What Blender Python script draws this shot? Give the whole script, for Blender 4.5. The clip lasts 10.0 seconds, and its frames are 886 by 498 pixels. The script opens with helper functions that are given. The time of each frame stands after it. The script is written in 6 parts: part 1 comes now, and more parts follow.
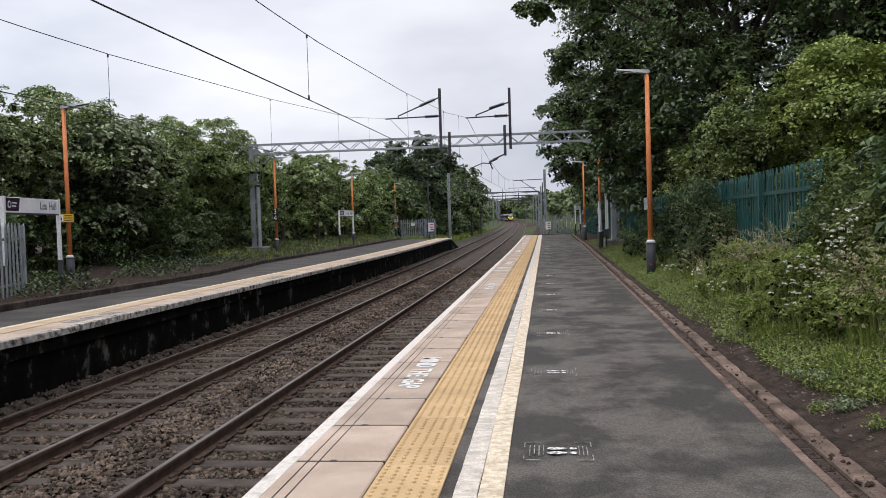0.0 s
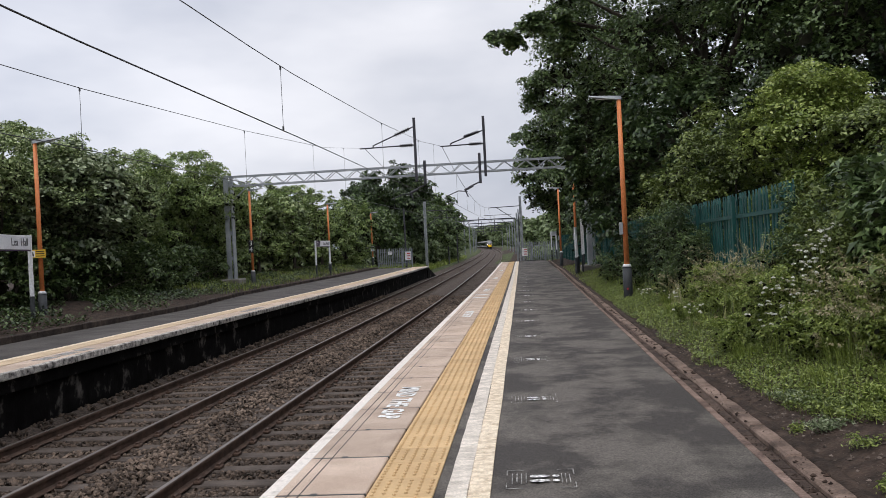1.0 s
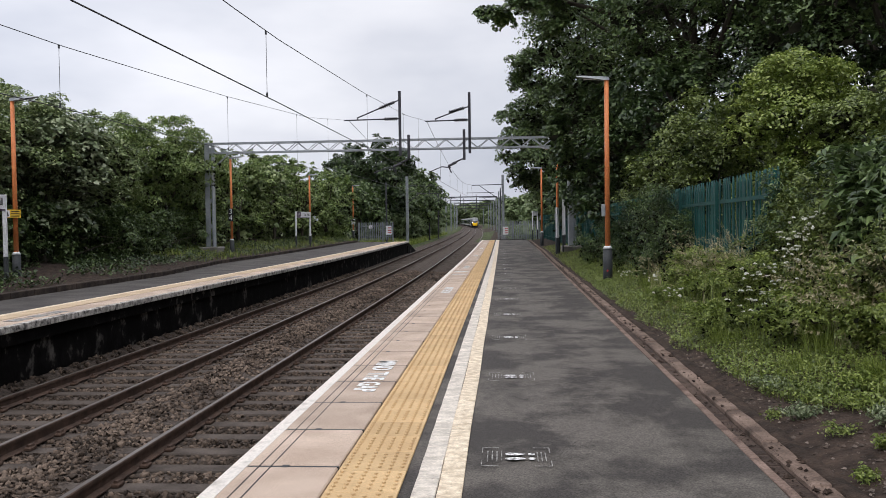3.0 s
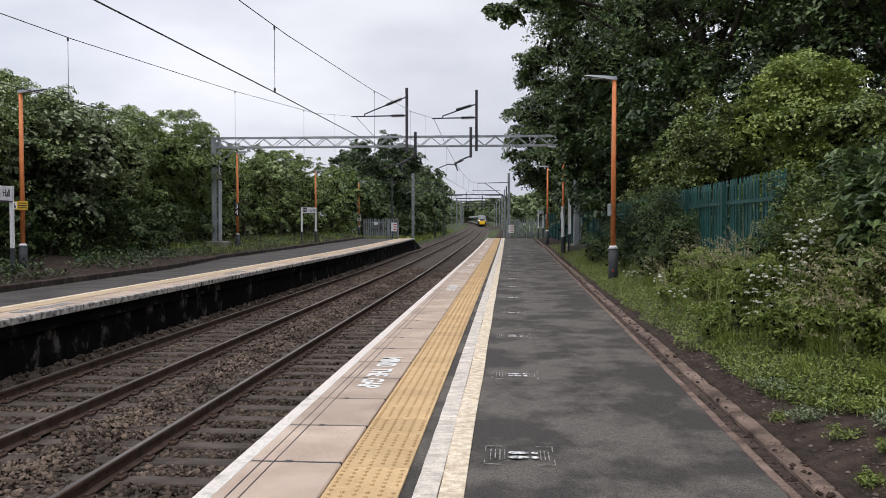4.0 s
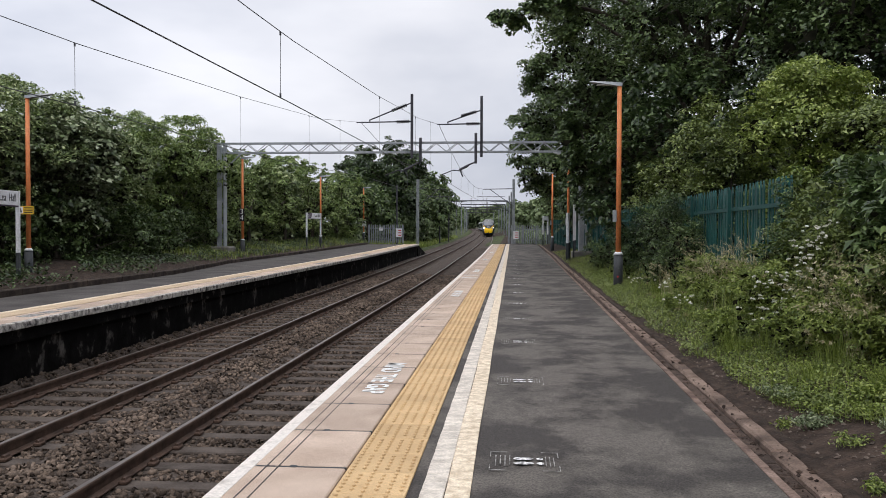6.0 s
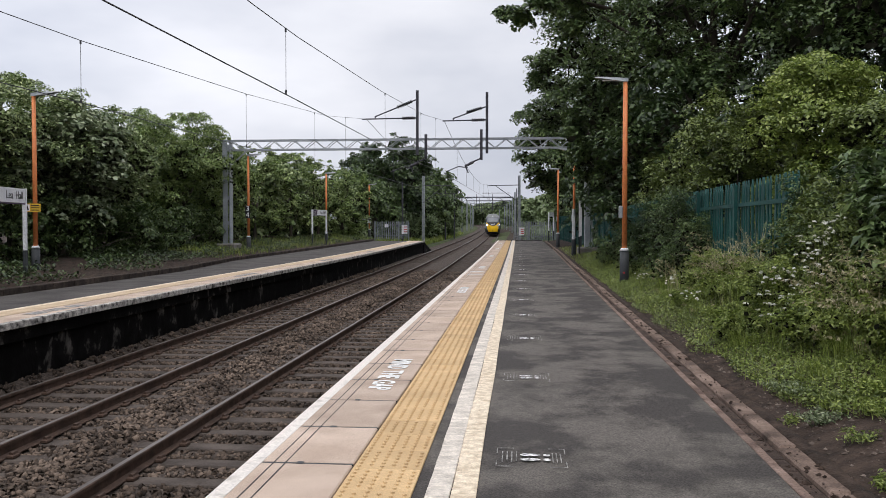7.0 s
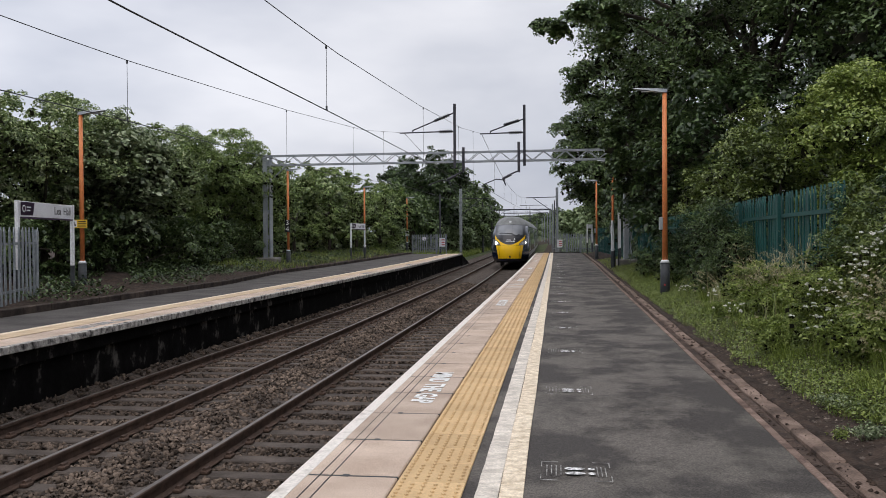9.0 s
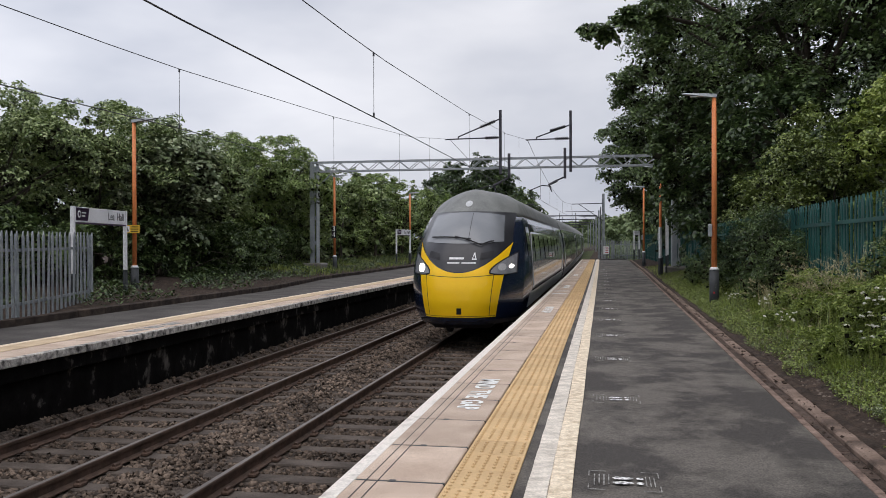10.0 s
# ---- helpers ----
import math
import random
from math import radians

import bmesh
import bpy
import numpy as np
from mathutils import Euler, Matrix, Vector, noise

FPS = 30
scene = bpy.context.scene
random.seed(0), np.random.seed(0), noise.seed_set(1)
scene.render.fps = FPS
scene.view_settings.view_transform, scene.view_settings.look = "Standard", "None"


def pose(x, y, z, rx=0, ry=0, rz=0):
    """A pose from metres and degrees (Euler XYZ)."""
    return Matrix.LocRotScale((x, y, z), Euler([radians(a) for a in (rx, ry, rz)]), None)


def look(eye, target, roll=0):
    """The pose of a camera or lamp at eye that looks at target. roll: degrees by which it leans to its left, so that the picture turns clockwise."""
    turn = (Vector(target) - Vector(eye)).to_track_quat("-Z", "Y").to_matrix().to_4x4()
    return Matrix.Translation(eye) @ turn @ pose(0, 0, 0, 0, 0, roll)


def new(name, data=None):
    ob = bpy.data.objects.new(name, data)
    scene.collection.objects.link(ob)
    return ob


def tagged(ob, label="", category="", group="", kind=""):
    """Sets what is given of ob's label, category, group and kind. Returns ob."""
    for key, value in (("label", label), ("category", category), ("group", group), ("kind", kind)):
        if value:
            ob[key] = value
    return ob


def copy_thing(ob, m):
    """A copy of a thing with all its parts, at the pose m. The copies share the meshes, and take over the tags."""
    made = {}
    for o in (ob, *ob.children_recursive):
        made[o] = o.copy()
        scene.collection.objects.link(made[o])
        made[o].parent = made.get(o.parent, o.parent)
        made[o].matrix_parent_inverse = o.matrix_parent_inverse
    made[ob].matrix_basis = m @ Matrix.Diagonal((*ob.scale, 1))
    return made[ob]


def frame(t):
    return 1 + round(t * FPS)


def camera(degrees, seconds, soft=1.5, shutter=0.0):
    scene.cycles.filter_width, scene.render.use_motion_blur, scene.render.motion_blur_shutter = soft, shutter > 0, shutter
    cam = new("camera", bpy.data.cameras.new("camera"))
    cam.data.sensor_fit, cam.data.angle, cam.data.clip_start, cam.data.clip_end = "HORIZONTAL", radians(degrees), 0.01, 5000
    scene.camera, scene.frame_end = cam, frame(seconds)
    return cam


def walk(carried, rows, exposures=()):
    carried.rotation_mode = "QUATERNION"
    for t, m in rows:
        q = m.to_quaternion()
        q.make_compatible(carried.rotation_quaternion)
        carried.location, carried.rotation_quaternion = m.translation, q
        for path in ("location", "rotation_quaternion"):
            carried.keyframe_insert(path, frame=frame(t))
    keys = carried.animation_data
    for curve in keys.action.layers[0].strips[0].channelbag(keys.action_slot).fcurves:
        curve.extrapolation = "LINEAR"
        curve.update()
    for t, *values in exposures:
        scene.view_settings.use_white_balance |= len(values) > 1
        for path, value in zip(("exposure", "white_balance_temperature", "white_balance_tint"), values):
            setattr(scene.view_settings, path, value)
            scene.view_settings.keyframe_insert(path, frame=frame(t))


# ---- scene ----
cam = camera(54.9, 10.0, soft=0.8)
PATH = [
    (0, (0.004, 0.111, 1.419), (-0.235, 2.095, 1.356), -1.8),
    (0.5, (0.007, 0.135, 1.415), (-0.188, 2.124, 1.349), -1.7),
    (1, (-0.001, 0.129, 1.417), (-0.184, 2.121, 1.418), -2.9),
    (1.5, (-0.004, 0.146, 1.403), (-0.172, 2.139, 1.385), -2.7),
    (2, (-0.015, 0.225, 1.389), (-0.165, 2.219, 1.355), -2.1),
    (2.5, (-0.02, 0.222, 1.393), (-0.16, 2.216, 1.346), -1.4),
    (4, (-0.028, 0.218, 1.398), (-0.179, 2.212, 1.336), 0.0),
    (4.5, (-0.029, 0.226, 1.395), (-0.188, 2.219, 1.335), 0.1),
    (5, (-0.035, 0.223, 1.402), (-0.197, 2.216, 1.351), 0.2),
    (5.5, (-0.033, 0.223, 1.396), (-0.193, 2.216, 1.351), 0.2),
    (7, (-0.037, 0.231, 1.39), (-0.212, 2.223, 1.334), -0.0),
    (7.5, (-0.041, 0.229, 1.39), (-0.227, 2.219, 1.337), -0.0),
    (8, (-0.046, 0.22, 1.392), (-0.246, 2.209, 1.346), -0.1),
    (8.5, (-0.053, 0.216, 1.391), (-0.277, 2.203, 1.358), -0.3),
    (9, (-0.067, 0.194, 1.398), (-0.329, 2.177, 1.372), -0.4),
    (9.5, (-0.08, 0.226, 1.394), (-0.391, 2.201, 1.374), -0.3),
    (10, (-0.08, 0.193, 1.399), (-0.446, 2.159, 1.388), -0.2),
]
walk(cam, [(t, look(eye, target, roll)) for t, eye, target, roll in PATH], exposures=[(0, 0.22, 6600, 12), (1, 0.11, 6600, 12), (2, 0.17, 6600, 12), (4, 0.16, 6600, 12), (7, 0.17, 6600, 12), (8.5, 0.04, 6600, 12), (10, 0.02, 6600, 12)])

# ---------------------------------------------------------------- light: overcast sky
SUN_EL, SUN_AZ = radians(72), radians(188)
world = bpy.data.worlds.new("overcast_sky")
scene.world = world
world.use_nodes = True
wn, wl = world.node_tree.nodes, world.node_tree.links
wn.clear()
sky = wn.new("ShaderNodeTexSky")
sky.sky_type, sky.sun_disc = "NISHITA", False
sky.sun_elevation, sky.sun_rotation = SUN_EL, SUN_AZ
sky.air_density, sky.dust_density = 1.0, 3.0
dim = wn.new("ShaderNodeMixRGB")
dim.blend_type, dim.inputs[0].default_value = "MULTIPLY", 1.0
dim.inputs[2].default_value = (0.09, 0.09, 0.09, 1)
tc = wn.new("ShaderNodeTexCoord")
mp = wn.new("ShaderNodeMapping")
mp.inputs["Scale"].default_value = (1.0, 1.0, 2.6)
cl = wn.new("ShaderNodeTexNoise")
cl.inputs["Scale"].default_value, cl.inputs["Detail"].default_value, cl.inputs["Roughness"].default_value = 2.1, 5, 0.5
ramp = wn.new("ShaderNodeValToRGB")
ramp.color_ramp.elements[0].position, ramp.color_ramp.elements[0].color = 0.36, (0.52, 0.56, 0.65, 1)
ramp.color_ramp.elements[1].position, ramp.color_ramp.elements[1].color = 0.66, (0.86, 0.885, 0.945, 1)
cover = wn.new("ShaderNodeMixRGB")
cover.inputs[0].default_value = 0.9
bg = wn.new("ShaderNodeBackground")
bg.inputs["Strength"].default_value = 1.0
wo = wn.new("ShaderNodeOutputWorld")
wl.new(tc.outputs["Generated"], mp.inputs["Vector"])
wl.new(mp.outputs["Vector"], cl.inputs["Vector"])
wl.new(cl.outputs["Fac"], ramp.inputs["Fac"])
wl.new(sky.outputs["Color"], dim.inputs[1])
wl.new(dim.outputs["Color"], cover.inputs[1])
wl.new(ramp.outputs["Color"], cover.inputs[2])
# an overcast sky is brightest overhead
sep = wn.new("ShaderNodeSeparateXYZ")
up = wn.new("ShaderNodeMapRange")
up.inputs["From Min"].default_value, up.inputs["From Max"].default_value = 0.25, 1.0
up.inputs["To Min"].default_value, up.inputs["To Max"].default_value = 1.0, 1.45
zen = wn.new("ShaderNodeVectorMath")
zen.operation = "SCALE"
wl.new(tc.outputs["Generated"], sep.inputs["Vector"])
wl.new(sep.outputs["Z"], up.inputs["Value"])
wl.new(cover.outputs["Color"], zen.inputs[0])
thin = wn.new("ShaderNodeMapRange")
thin.inputs["From Min"].default_value, thin.inputs["From Max"].default_value = -0.62, -0.15
thin.inputs["To Min"].default_value, thin.inputs["To Max"].default_value = 1.22, 1.0
both = wn.new("ShaderNodeMath")
both.operation = "MULTIPLY"
wl.new(sep.outputs["X"], thin.inputs["Value"])
wl.new(up.outputs["Result"], both.inputs[0])
wl.new(thin.outputs["Result"], both.inputs[1])
wl.new(both.outputs["Value"], zen.inputs["Scale"])
wl.new(zen.outputs["Vector"], bg.inputs["Color"])
wl.new(bg.outputs["Background"], wo.inputs["Surface"])

sun = new("sun", bpy.data.lights.new("sun", "SUN"))
sun.data.energy, sun.data.angle, sun.data.color = 1.0, radians(60), (1.0, 0.97, 0.92)
sun.matrix_world = look((-1.3, -9.2, 60), (0, 0, 30))


# ---------------------------------------------------------------- materials
def material(name, a, b, scale=4.0, rough=0.85, bump=0.15, fine=40.0, metal=0.0, vary=0.0, c=None, spec=0.3, coat=0.0, lo=0.35, hi=0.65, stretch=(1, 1, 1), island=0.0, grain=0.22, detail=5, break_up=0.5):
    """Two colours mixed by a coarse noise, a fine grain in tone and relief, and a little change from piece to piece."""
    m = bpy.data.materials.new(name)
    m.use_nodes = True
    n, l = m.node_tree.nodes, m.node_tree.links
    p = n["Principled BSDF"]
    p.inputs["Roughness"].default_value, p.inputs["Metallic"].default_value = rough, metal
    p.inputs["Specular IOR Level"].default_value = spec
    p.inputs["Coat Weight"].default_value = coat
    co = n.new("ShaderNodeTexCoord")
    ma = n.new("ShaderNodeMapping")
    ma.inputs["Scale"].default_value = stretch
    place = co.outputs["Object"]
    if vary:
        oj = n.new("ShaderNodeObjectInfo")
        sh = n.new("ShaderNodeVectorMath")
        sh.operation = "MULTIPLY_ADD"
        sh.inputs[1].default_value = (37.0, 53.0, 29.0)
        l.new(oj.outputs["Random"], sh.inputs[0])
        l.new(co.outputs["Object"], sh.inputs[2])
        place = sh.outputs["Vector"]
    l.new(place, ma.inputs["Vector"])
    n1 = n.new("ShaderNodeTexNoise")
    n1.inputs["Scale"].default_value, n1.inputs["Detail"].default_value, n1.inputs["Roughness"].default_value = scale, detail, break_up
    n2 = n.new("ShaderNodeTexNoise")
    n2.inputs["Scale"].default_value, n2.inputs["Detail"].default_value = fine, 3
    l.new(ma.outputs["Vector"], n1.inputs["Vector"])
    l.new(place, n2.inputs["Vector"])
    r = n.new("ShaderNodeValToRGB")
    r.color_ramp.elements[0].position, r.color_ramp.elements[0].color = lo, (*a, 1)
    r.color_ramp.elements[1].position, r.color_ramp.elements[1].color = hi, (*b, 1)
    if c:
        e = r.color_ramp.elements.new(0.5 * (lo + hi))
        e.color = (*c, 1)
    l.new(n1.outputs["Fac"], r.inputs["Fac"])
    hv = n.new("ShaderNodeHueSaturation")
    mr = n.new("ShaderNodeMapRange")
    mr.inputs["From Min"].default_value, mr.inputs["From Max"].default_value = 0.25, 0.75
    mr.inputs["To Min"].default_value, mr.inputs["To Max"].default_value = 1 - grain, 1 + grain
    l.new(n2.outputs["Fac"], mr.inputs["Value"])
    last = mr.outputs["Result"]
    if vary or island:
        if vary:
            oi = n.new("ShaderNodeObjectInfo")
            rnd = oi.outputs["Random"]
        else:
            oi = n.new("ShaderNodeNewGeometry")
            rnd = oi.outputs["Random Per Island"]
        v = n.new("ShaderNodeMapRange")
        k = vary or island
        v.inputs["To Min"].default_value, v.inputs["To Max"].default_value = 1 - k, 1 + k
        l.new(rnd, v.inputs["Value"])
        mu = n.new("ShaderNodeMath")
        mu.operation = "MULTIPLY"
        l.new(last, mu.inputs[0])
        l.new(v.outputs["Result"], mu.inputs[1])
        last = mu.outputs["Value"]
    l.new(last, hv.inputs["Value"])
    l.new(r.outputs["Color"], hv.inputs["Color"])
    l.new(hv.outputs["Color"], p.inputs["Base Color"])
    if bump:
        bu = n.new("ShaderNodeBump")
        bu.inputs["Strength"].default_value, bu.inputs["Distance"].default_value = bump, 0.02
        l.new(n2.outputs["Fac"], bu.inputs["Height"])
        l.new(bu.outputs["Normal"], p.inputs["Normal"])
    return m


def leaf_material(name, dark, mid, light, rough=0.36, through_light=0.18):
    """Leaves: tone differs from leaf to leaf and from bough to bough; some light passes through."""
    m = bpy.data.materials.new(name)
    m.use_nodes = True
    n, l = m.node_tree.nodes, m.node_tree.links
    p = n["Principled BSDF"]
    p.inputs["Roughness"].default_value = rough
    p.inputs["Specular IOR Level"].default_value = 0.42
    g = n.new("ShaderNodeNewGeometry")
    co = n.new("ShaderNodeTexCoord")
    no = n.new("ShaderNodeTexNoise")
    no.inputs["Scale"].default_value, no.inputs["Detail"].default_value = 0.55, 3
    l.new(co.outputs["Object"], no.inputs["Vector"])
    ad = n.new("ShaderNodeMath")
    ad.operation = "MULTIPLY_ADD"
    ad.inputs[1].default_value = 0.55
    l.new(g.outputs["Random Per Island"], ad.inputs[0])
    sc = n.new("ShaderNodeMath")
    sc.operation = "MULTIPLY"
    sc.inputs[1].default_value = 0.5
    l.new(no.outputs["Fac"], sc.inputs[0])
    l.new(sc.outputs["Value"], ad.inputs[2])
    r = n.new("ShaderNodeValToRGB")
    r.color_ramp.elements[0].position, r.color_ramp.elements[0].color = 0.15, (*dark, 1)
    r.color_ramp.elements[1].position, r.color_ramp.elements[1].color = 0.85, (*light, 1)
    e = r.color_ramp.elements.new(0.5)
    e.color = (*mid, 1)
    l.new(ad.outputs["Value"], r.inputs["Fac"])
    l.new(r.outputs["Color"], p.inputs["Base Color"])
    t = n.new("ShaderNodeBsdfTranslucent")
    l.new(r.outputs["Color"], t.inputs["Color"])
    mx = n.new("ShaderNodeMixShader")
    mx.inputs["Fac"].default_value = through_light
    l.new(p.outputs["BSDF"], mx.inputs[1])
    l.new(t.outputs["BSDF"], mx.inputs[2])
    l.new(mx.outputs["Shader"], n["Material Output"].inputs["Surface"])
    return m


ASPHALT = material("asphalt", (0.052, 0.046, 0.042), (0.122, 0.109, 0.096), 1.35, 0.75, 0.3, 90, c=(0.088, 0.079, 0.069), lo=0.44, hi=0.56, stretch=(0.9, 0.7, 1), spec=0.25, grain=0.6, detail=10, break_up=0.66)
ASPHALT_FAR = material("old_asphalt", (0.046, 0.041, 0.038), (0.096, 0.087, 0.081), 1.2, 0.85, 0.2, 90, grain=0.4)
COPING = material("coping_concrete", (0.425, 0.325, 0.255), (0.56, 0.445, 0.36), 2.2, 0.85, 0.2, 190, vary=0.11, grain=0.36)
TACTILE = material("yellow_tactile", (0.52, 0.355, 0.185), (0.63, 0.44, 0.235), 2.5, 0.8, 0.1, 120, vary=0.06)
LINE_WHITE = material("white_line_paint", (0.50, 0.45, 0.39), (0.78, 0.71, 0.62), 9.0, 0.7, 0.3, 60, vary=0.05)
FAR_BAND = material("pale_tactile_band", (0.46, 0.345, 0.225), (0.58, 0.445, 0.30), 2.5, 0.8, 0.1, 60)
EDGE_WHITE = material("edge_paint", (0.50, 0.46, 0.41), (0.74, 0.69, 0.63), 7.0, 0.7, 0.2, 70, vary=0.02, lo=0.25, hi=0.45)
LINE_CREAM = material("worn_cream_paint", (0.56, 0.45, 0.32), (0.85, 0.74, 0.58), 16.0, 0.75, 0.3, 70, vary=0.03)
SHOE_PAINT = material("worn_shoe_paint", (0.20, 0.20, 0.195), (0.80, 0.80, 0.78), 28.0, 0.75, 0.1, 120, lo=0.38, hi=0.55)
MARKING = material("marking_paint", (0.50, 0.50, 0.49), (0.82, 0.82, 0.80), 14.0, 0.75, 0.1, 120)
FAINT = material("worn_marking_paint", (0.08, 0.075, 0.07), (0.42, 0.41, 0.39), 16.0, 0.75, 0.1, 120)
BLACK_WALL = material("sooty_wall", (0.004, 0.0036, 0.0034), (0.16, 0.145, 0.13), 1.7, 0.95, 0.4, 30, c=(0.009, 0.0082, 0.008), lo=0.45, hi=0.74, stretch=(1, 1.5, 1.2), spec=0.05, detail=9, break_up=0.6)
BRICK = material("old_brick", (0.11, 0.072, 0.057), (0.25, 0.178, 0.145), 4.5, 0.9, 0.5, 70, vary=0.16, grain=0.4)
GULLY = material("gully_dirt", (0.040, 0.027, 0.021), (0.100, 0.070, 0.055), 6.0, 0.95, 0.8, 60, vary=0.2, grain=0.4)
KERB_TOP = material("worn_kerb_top", (0.045, 0.031, 0.024), (0.235, 0.170, 0.135), 3.2, 0.9, 0.5, 70, c=(0.145, 0.102, 0.080), vary=0.12, grain=0.35, lo=0.30, hi=0.62, detail=7)
DARK_KERB = material("dark_kerb", (0.022, 0.016, 0.013), (0.075, 0.055, 0.044), 4.0, 0.92, 0.6, 60, vary=0.25, grain=0.4)
WORN_EDGE = material("worn_edge_paint", (0.035, 0.032, 0.030), (0.52, 0.49, 0.45), 9.0, 0.85, 0.6, 50, c=(0.30, 0.28, 0.26), vary=0.15, lo=0.32, hi=0.60, grain=0.4, detail=8)
BALLAST = material("ballast_bed", (0.030, 0.022, 0.018), (0.115, 0.090, 0.073), 26.0, 0.95, 1.0, 55)
STONE = material("ballast_stone", (0.062, 0.045, 0.034), (0.150, 0.112, 0.086), 0.8, 0.95, 0.3, 60, island=0.7)
SLEEPER = material("weathered_sleeper", (0.052, 0.041, 0.034), (0.104, 0.084, 0.071), 3.0, 0.92, 0.4, 45, vary=0.15)
RUST = material("rusty_rail", (0.050, 0.031, 0.023), (0.10, 0.062, 0.045), 6.0, 0.8, 0.2, 60)
RAILHEAD = material("worn_rail_head", (0.14, 0.115, 0.10), (0.25, 0.22, 0.20), 4.0, 0.42, 0.05, 80, metal=0.85, stretch=(1, 0.1, 1))
SOIL = material("dark_soil", (0.021, 0.014, 0.010), (0.064, 0.043, 0.032), 7.0, 0.97, 1.0, 40, detail=8)
GRASSY = material("rough_grass_ground", (0.035, 0.045, 0.016), (0.085, 0.105, 0.035), 0.6, 0.95, 0.8, 14, c=(0.05, 0.066, 0.022))
ORANGE = material("orange_paint", (0.65, 0.195, 0.065), (0.74, 0.245, 0.082), 4.0, 0.45, 0.03, 40, spec=0.4)
POST_GREY = material("dark_grey_paint", (0.030, 0.034, 0.037), (0.055, 0.060, 0.065), 3.0, 0.6, 0.1, 30)
GALV = material("galvanised_steel", (0.25, 0.27, 0.285), (0.38, 0.40, 0.415), 3.0, 0.5, 0.1, 30, metal=0.35)
LATTICE = material("pale_grey_steel", (0.29, 0.315, 0.335), (0.41, 0.435, 0.455), 2.0, 0.6, 0.08, 30, metal=0.2)
DARK_STEEL = material("dark_steel", (0.045, 0.045, 0.055), (0.085, 0.083, 0.095), 4.0, 0.6, 0.1, 40, metal=0.3)
WIRE = material("wire", (0.055, 0.057, 0.062), (0.09, 0.092, 0.098), 4.0, 0.6, 0.0, 30, metal=0.4)
PALISADE = material("grey_palisade", (0.20, 0.225, 0.245), (0.32, 0.345, 0.365), 3.0, 0.6, 0.08, 30, metal=0.3, vary=0.1)
GREEN_PAINT = material("dark_green_paint", (0.007, 0.052, 0.046), (0.014, 0.082, 0.073), 2.0, 0.5, 0.06, 30, vary=0.12)
WHITE = material("white_enamel", (0.68, 0.68, 0.70), (0.80, 0.80, 0.82), 2.0, 0.45, 0.0, 30)
BLACK = material("black_paint", (0.012, 0.012, 0.014), (0.022, 0.022, 0.025), 3.0, 0.55, 0.0, 30)
PURPLE = material("deep_purple", (0.035, 0.012, 0.045), (0.055, 0.02, 0.065), 3.0, 0.5, 0.0, 30)
SIGN_YELLOW = material("sign_yellow", (0.70, 0.42, 0.03), (0.78, 0.50, 0.05), 3.0, 0.5, 0.0, 30)
SIGN_RED = material("sign_red", (0.45, 0.03, 0.035), (0.55, 0.05, 0.05), 3.0, 0.5, 0.0, 30)
CONCRETE = material("rough_concrete", (0.16, 0.15, 0.135), (0.27, 0.255, 0.235), 2.0, 0.9, 0.4, 40)
BARK = material("bark", (0.035, 0.028, 0.022), (0.085, 0.07, 0.055), 3.0, 0.95, 0.8, 20, stretch=(1, 1, 0.2))
DARK_LEAF = leaf_material("dark_tree_leaf", (0.008, 0.017, 0.006), (0.034, 0.063, 0.020), (0.125, 0.185, 0.062))
# Near-black matte base paints the shade seen through gaps in the crowns.
INNER_SHADE = material("inner_shade", (0.009, 0.010, 0.006), (0.026, 0.025, 0.016), 3.0, 0.95, 0.0, 20, spec=0.05)
HEDGE_LEAF = leaf_material("hedge_leaf", (0.016, 0.032, 0.009), (0.165, 0.235, 0.075), (0.52, 0.59, 0.30))
HEDGE_LIGHT = leaf_material("hedgerow_leaf", (0.024, 0.046, 0.010), (0.145, 0.220, 0.054), (0.40, 0.49, 0.18))
SOIL_STONE = material("pale_crumbs", (0.07, 0.052, 0.042), (0.20, 0.165, 0.14), 3.0, 0.95, 0.3, 60, island=0.6)
LIGHT_LEAF = leaf_material("fresh_leaf", (0.040, 0.066, 0.012), (0.185, 0.252, 0.048), (0.42, 0.485, 0.145), through_light=0.28)
# Light green, lightened and greyed so the colour carries distance haze.
HAZE_LEAF = leaf_material("haze_pale_leaf", (0.085, 0.125, 0.055), (0.18, 0.245, 0.105), (0.31, 0.38, 0.19))
GRASS = leaf_material("grass_blade", (0.055, 0.088, 0.016), (0.190, 0.250, 0.048), (0.40, 0.46, 0.14), through_light=0.28)
STRAW = leaf_material("dry_grass", (0.20, 0.18, 0.09), (0.36, 0.32, 0.18), (0.55, 0.49, 0.32))
MID_LEAF = leaf_material("broad_tree_leaf", (0.012, 0.026, 0.008), (0.072, 0.118, 0.036), (0.22, 0.30, 0.11))
OLIVE_LEAF = leaf_material("olive_bush_leaf", (0.030, 0.048, 0.010), (0.115, 0.158, 0.036), (0.26, 0.32, 0.095))
PALE_LEAF = leaf_material("pale_hedge_leaf", (0.020, 0.036, 0.014), (0.170, 0.225, 0.105), (0.52, 0.57, 0.38), rough=0.34)
BLOSSOM = leaf_material("white_blossom", (0.55, 0.55, 0.48), (0.74, 0.74, 0.66), (0.86, 0.86, 0.80))


# ---------------------------------------------------------------- mesh helpers
def part(name, bm, mat, parent=None, label="", smooth=False):
    me = bpy.data.meshes.new(name)
    bm.to_mesh(me)
    bm.free()
    return mesh_part(name, me, mat, parent, label, smooth)


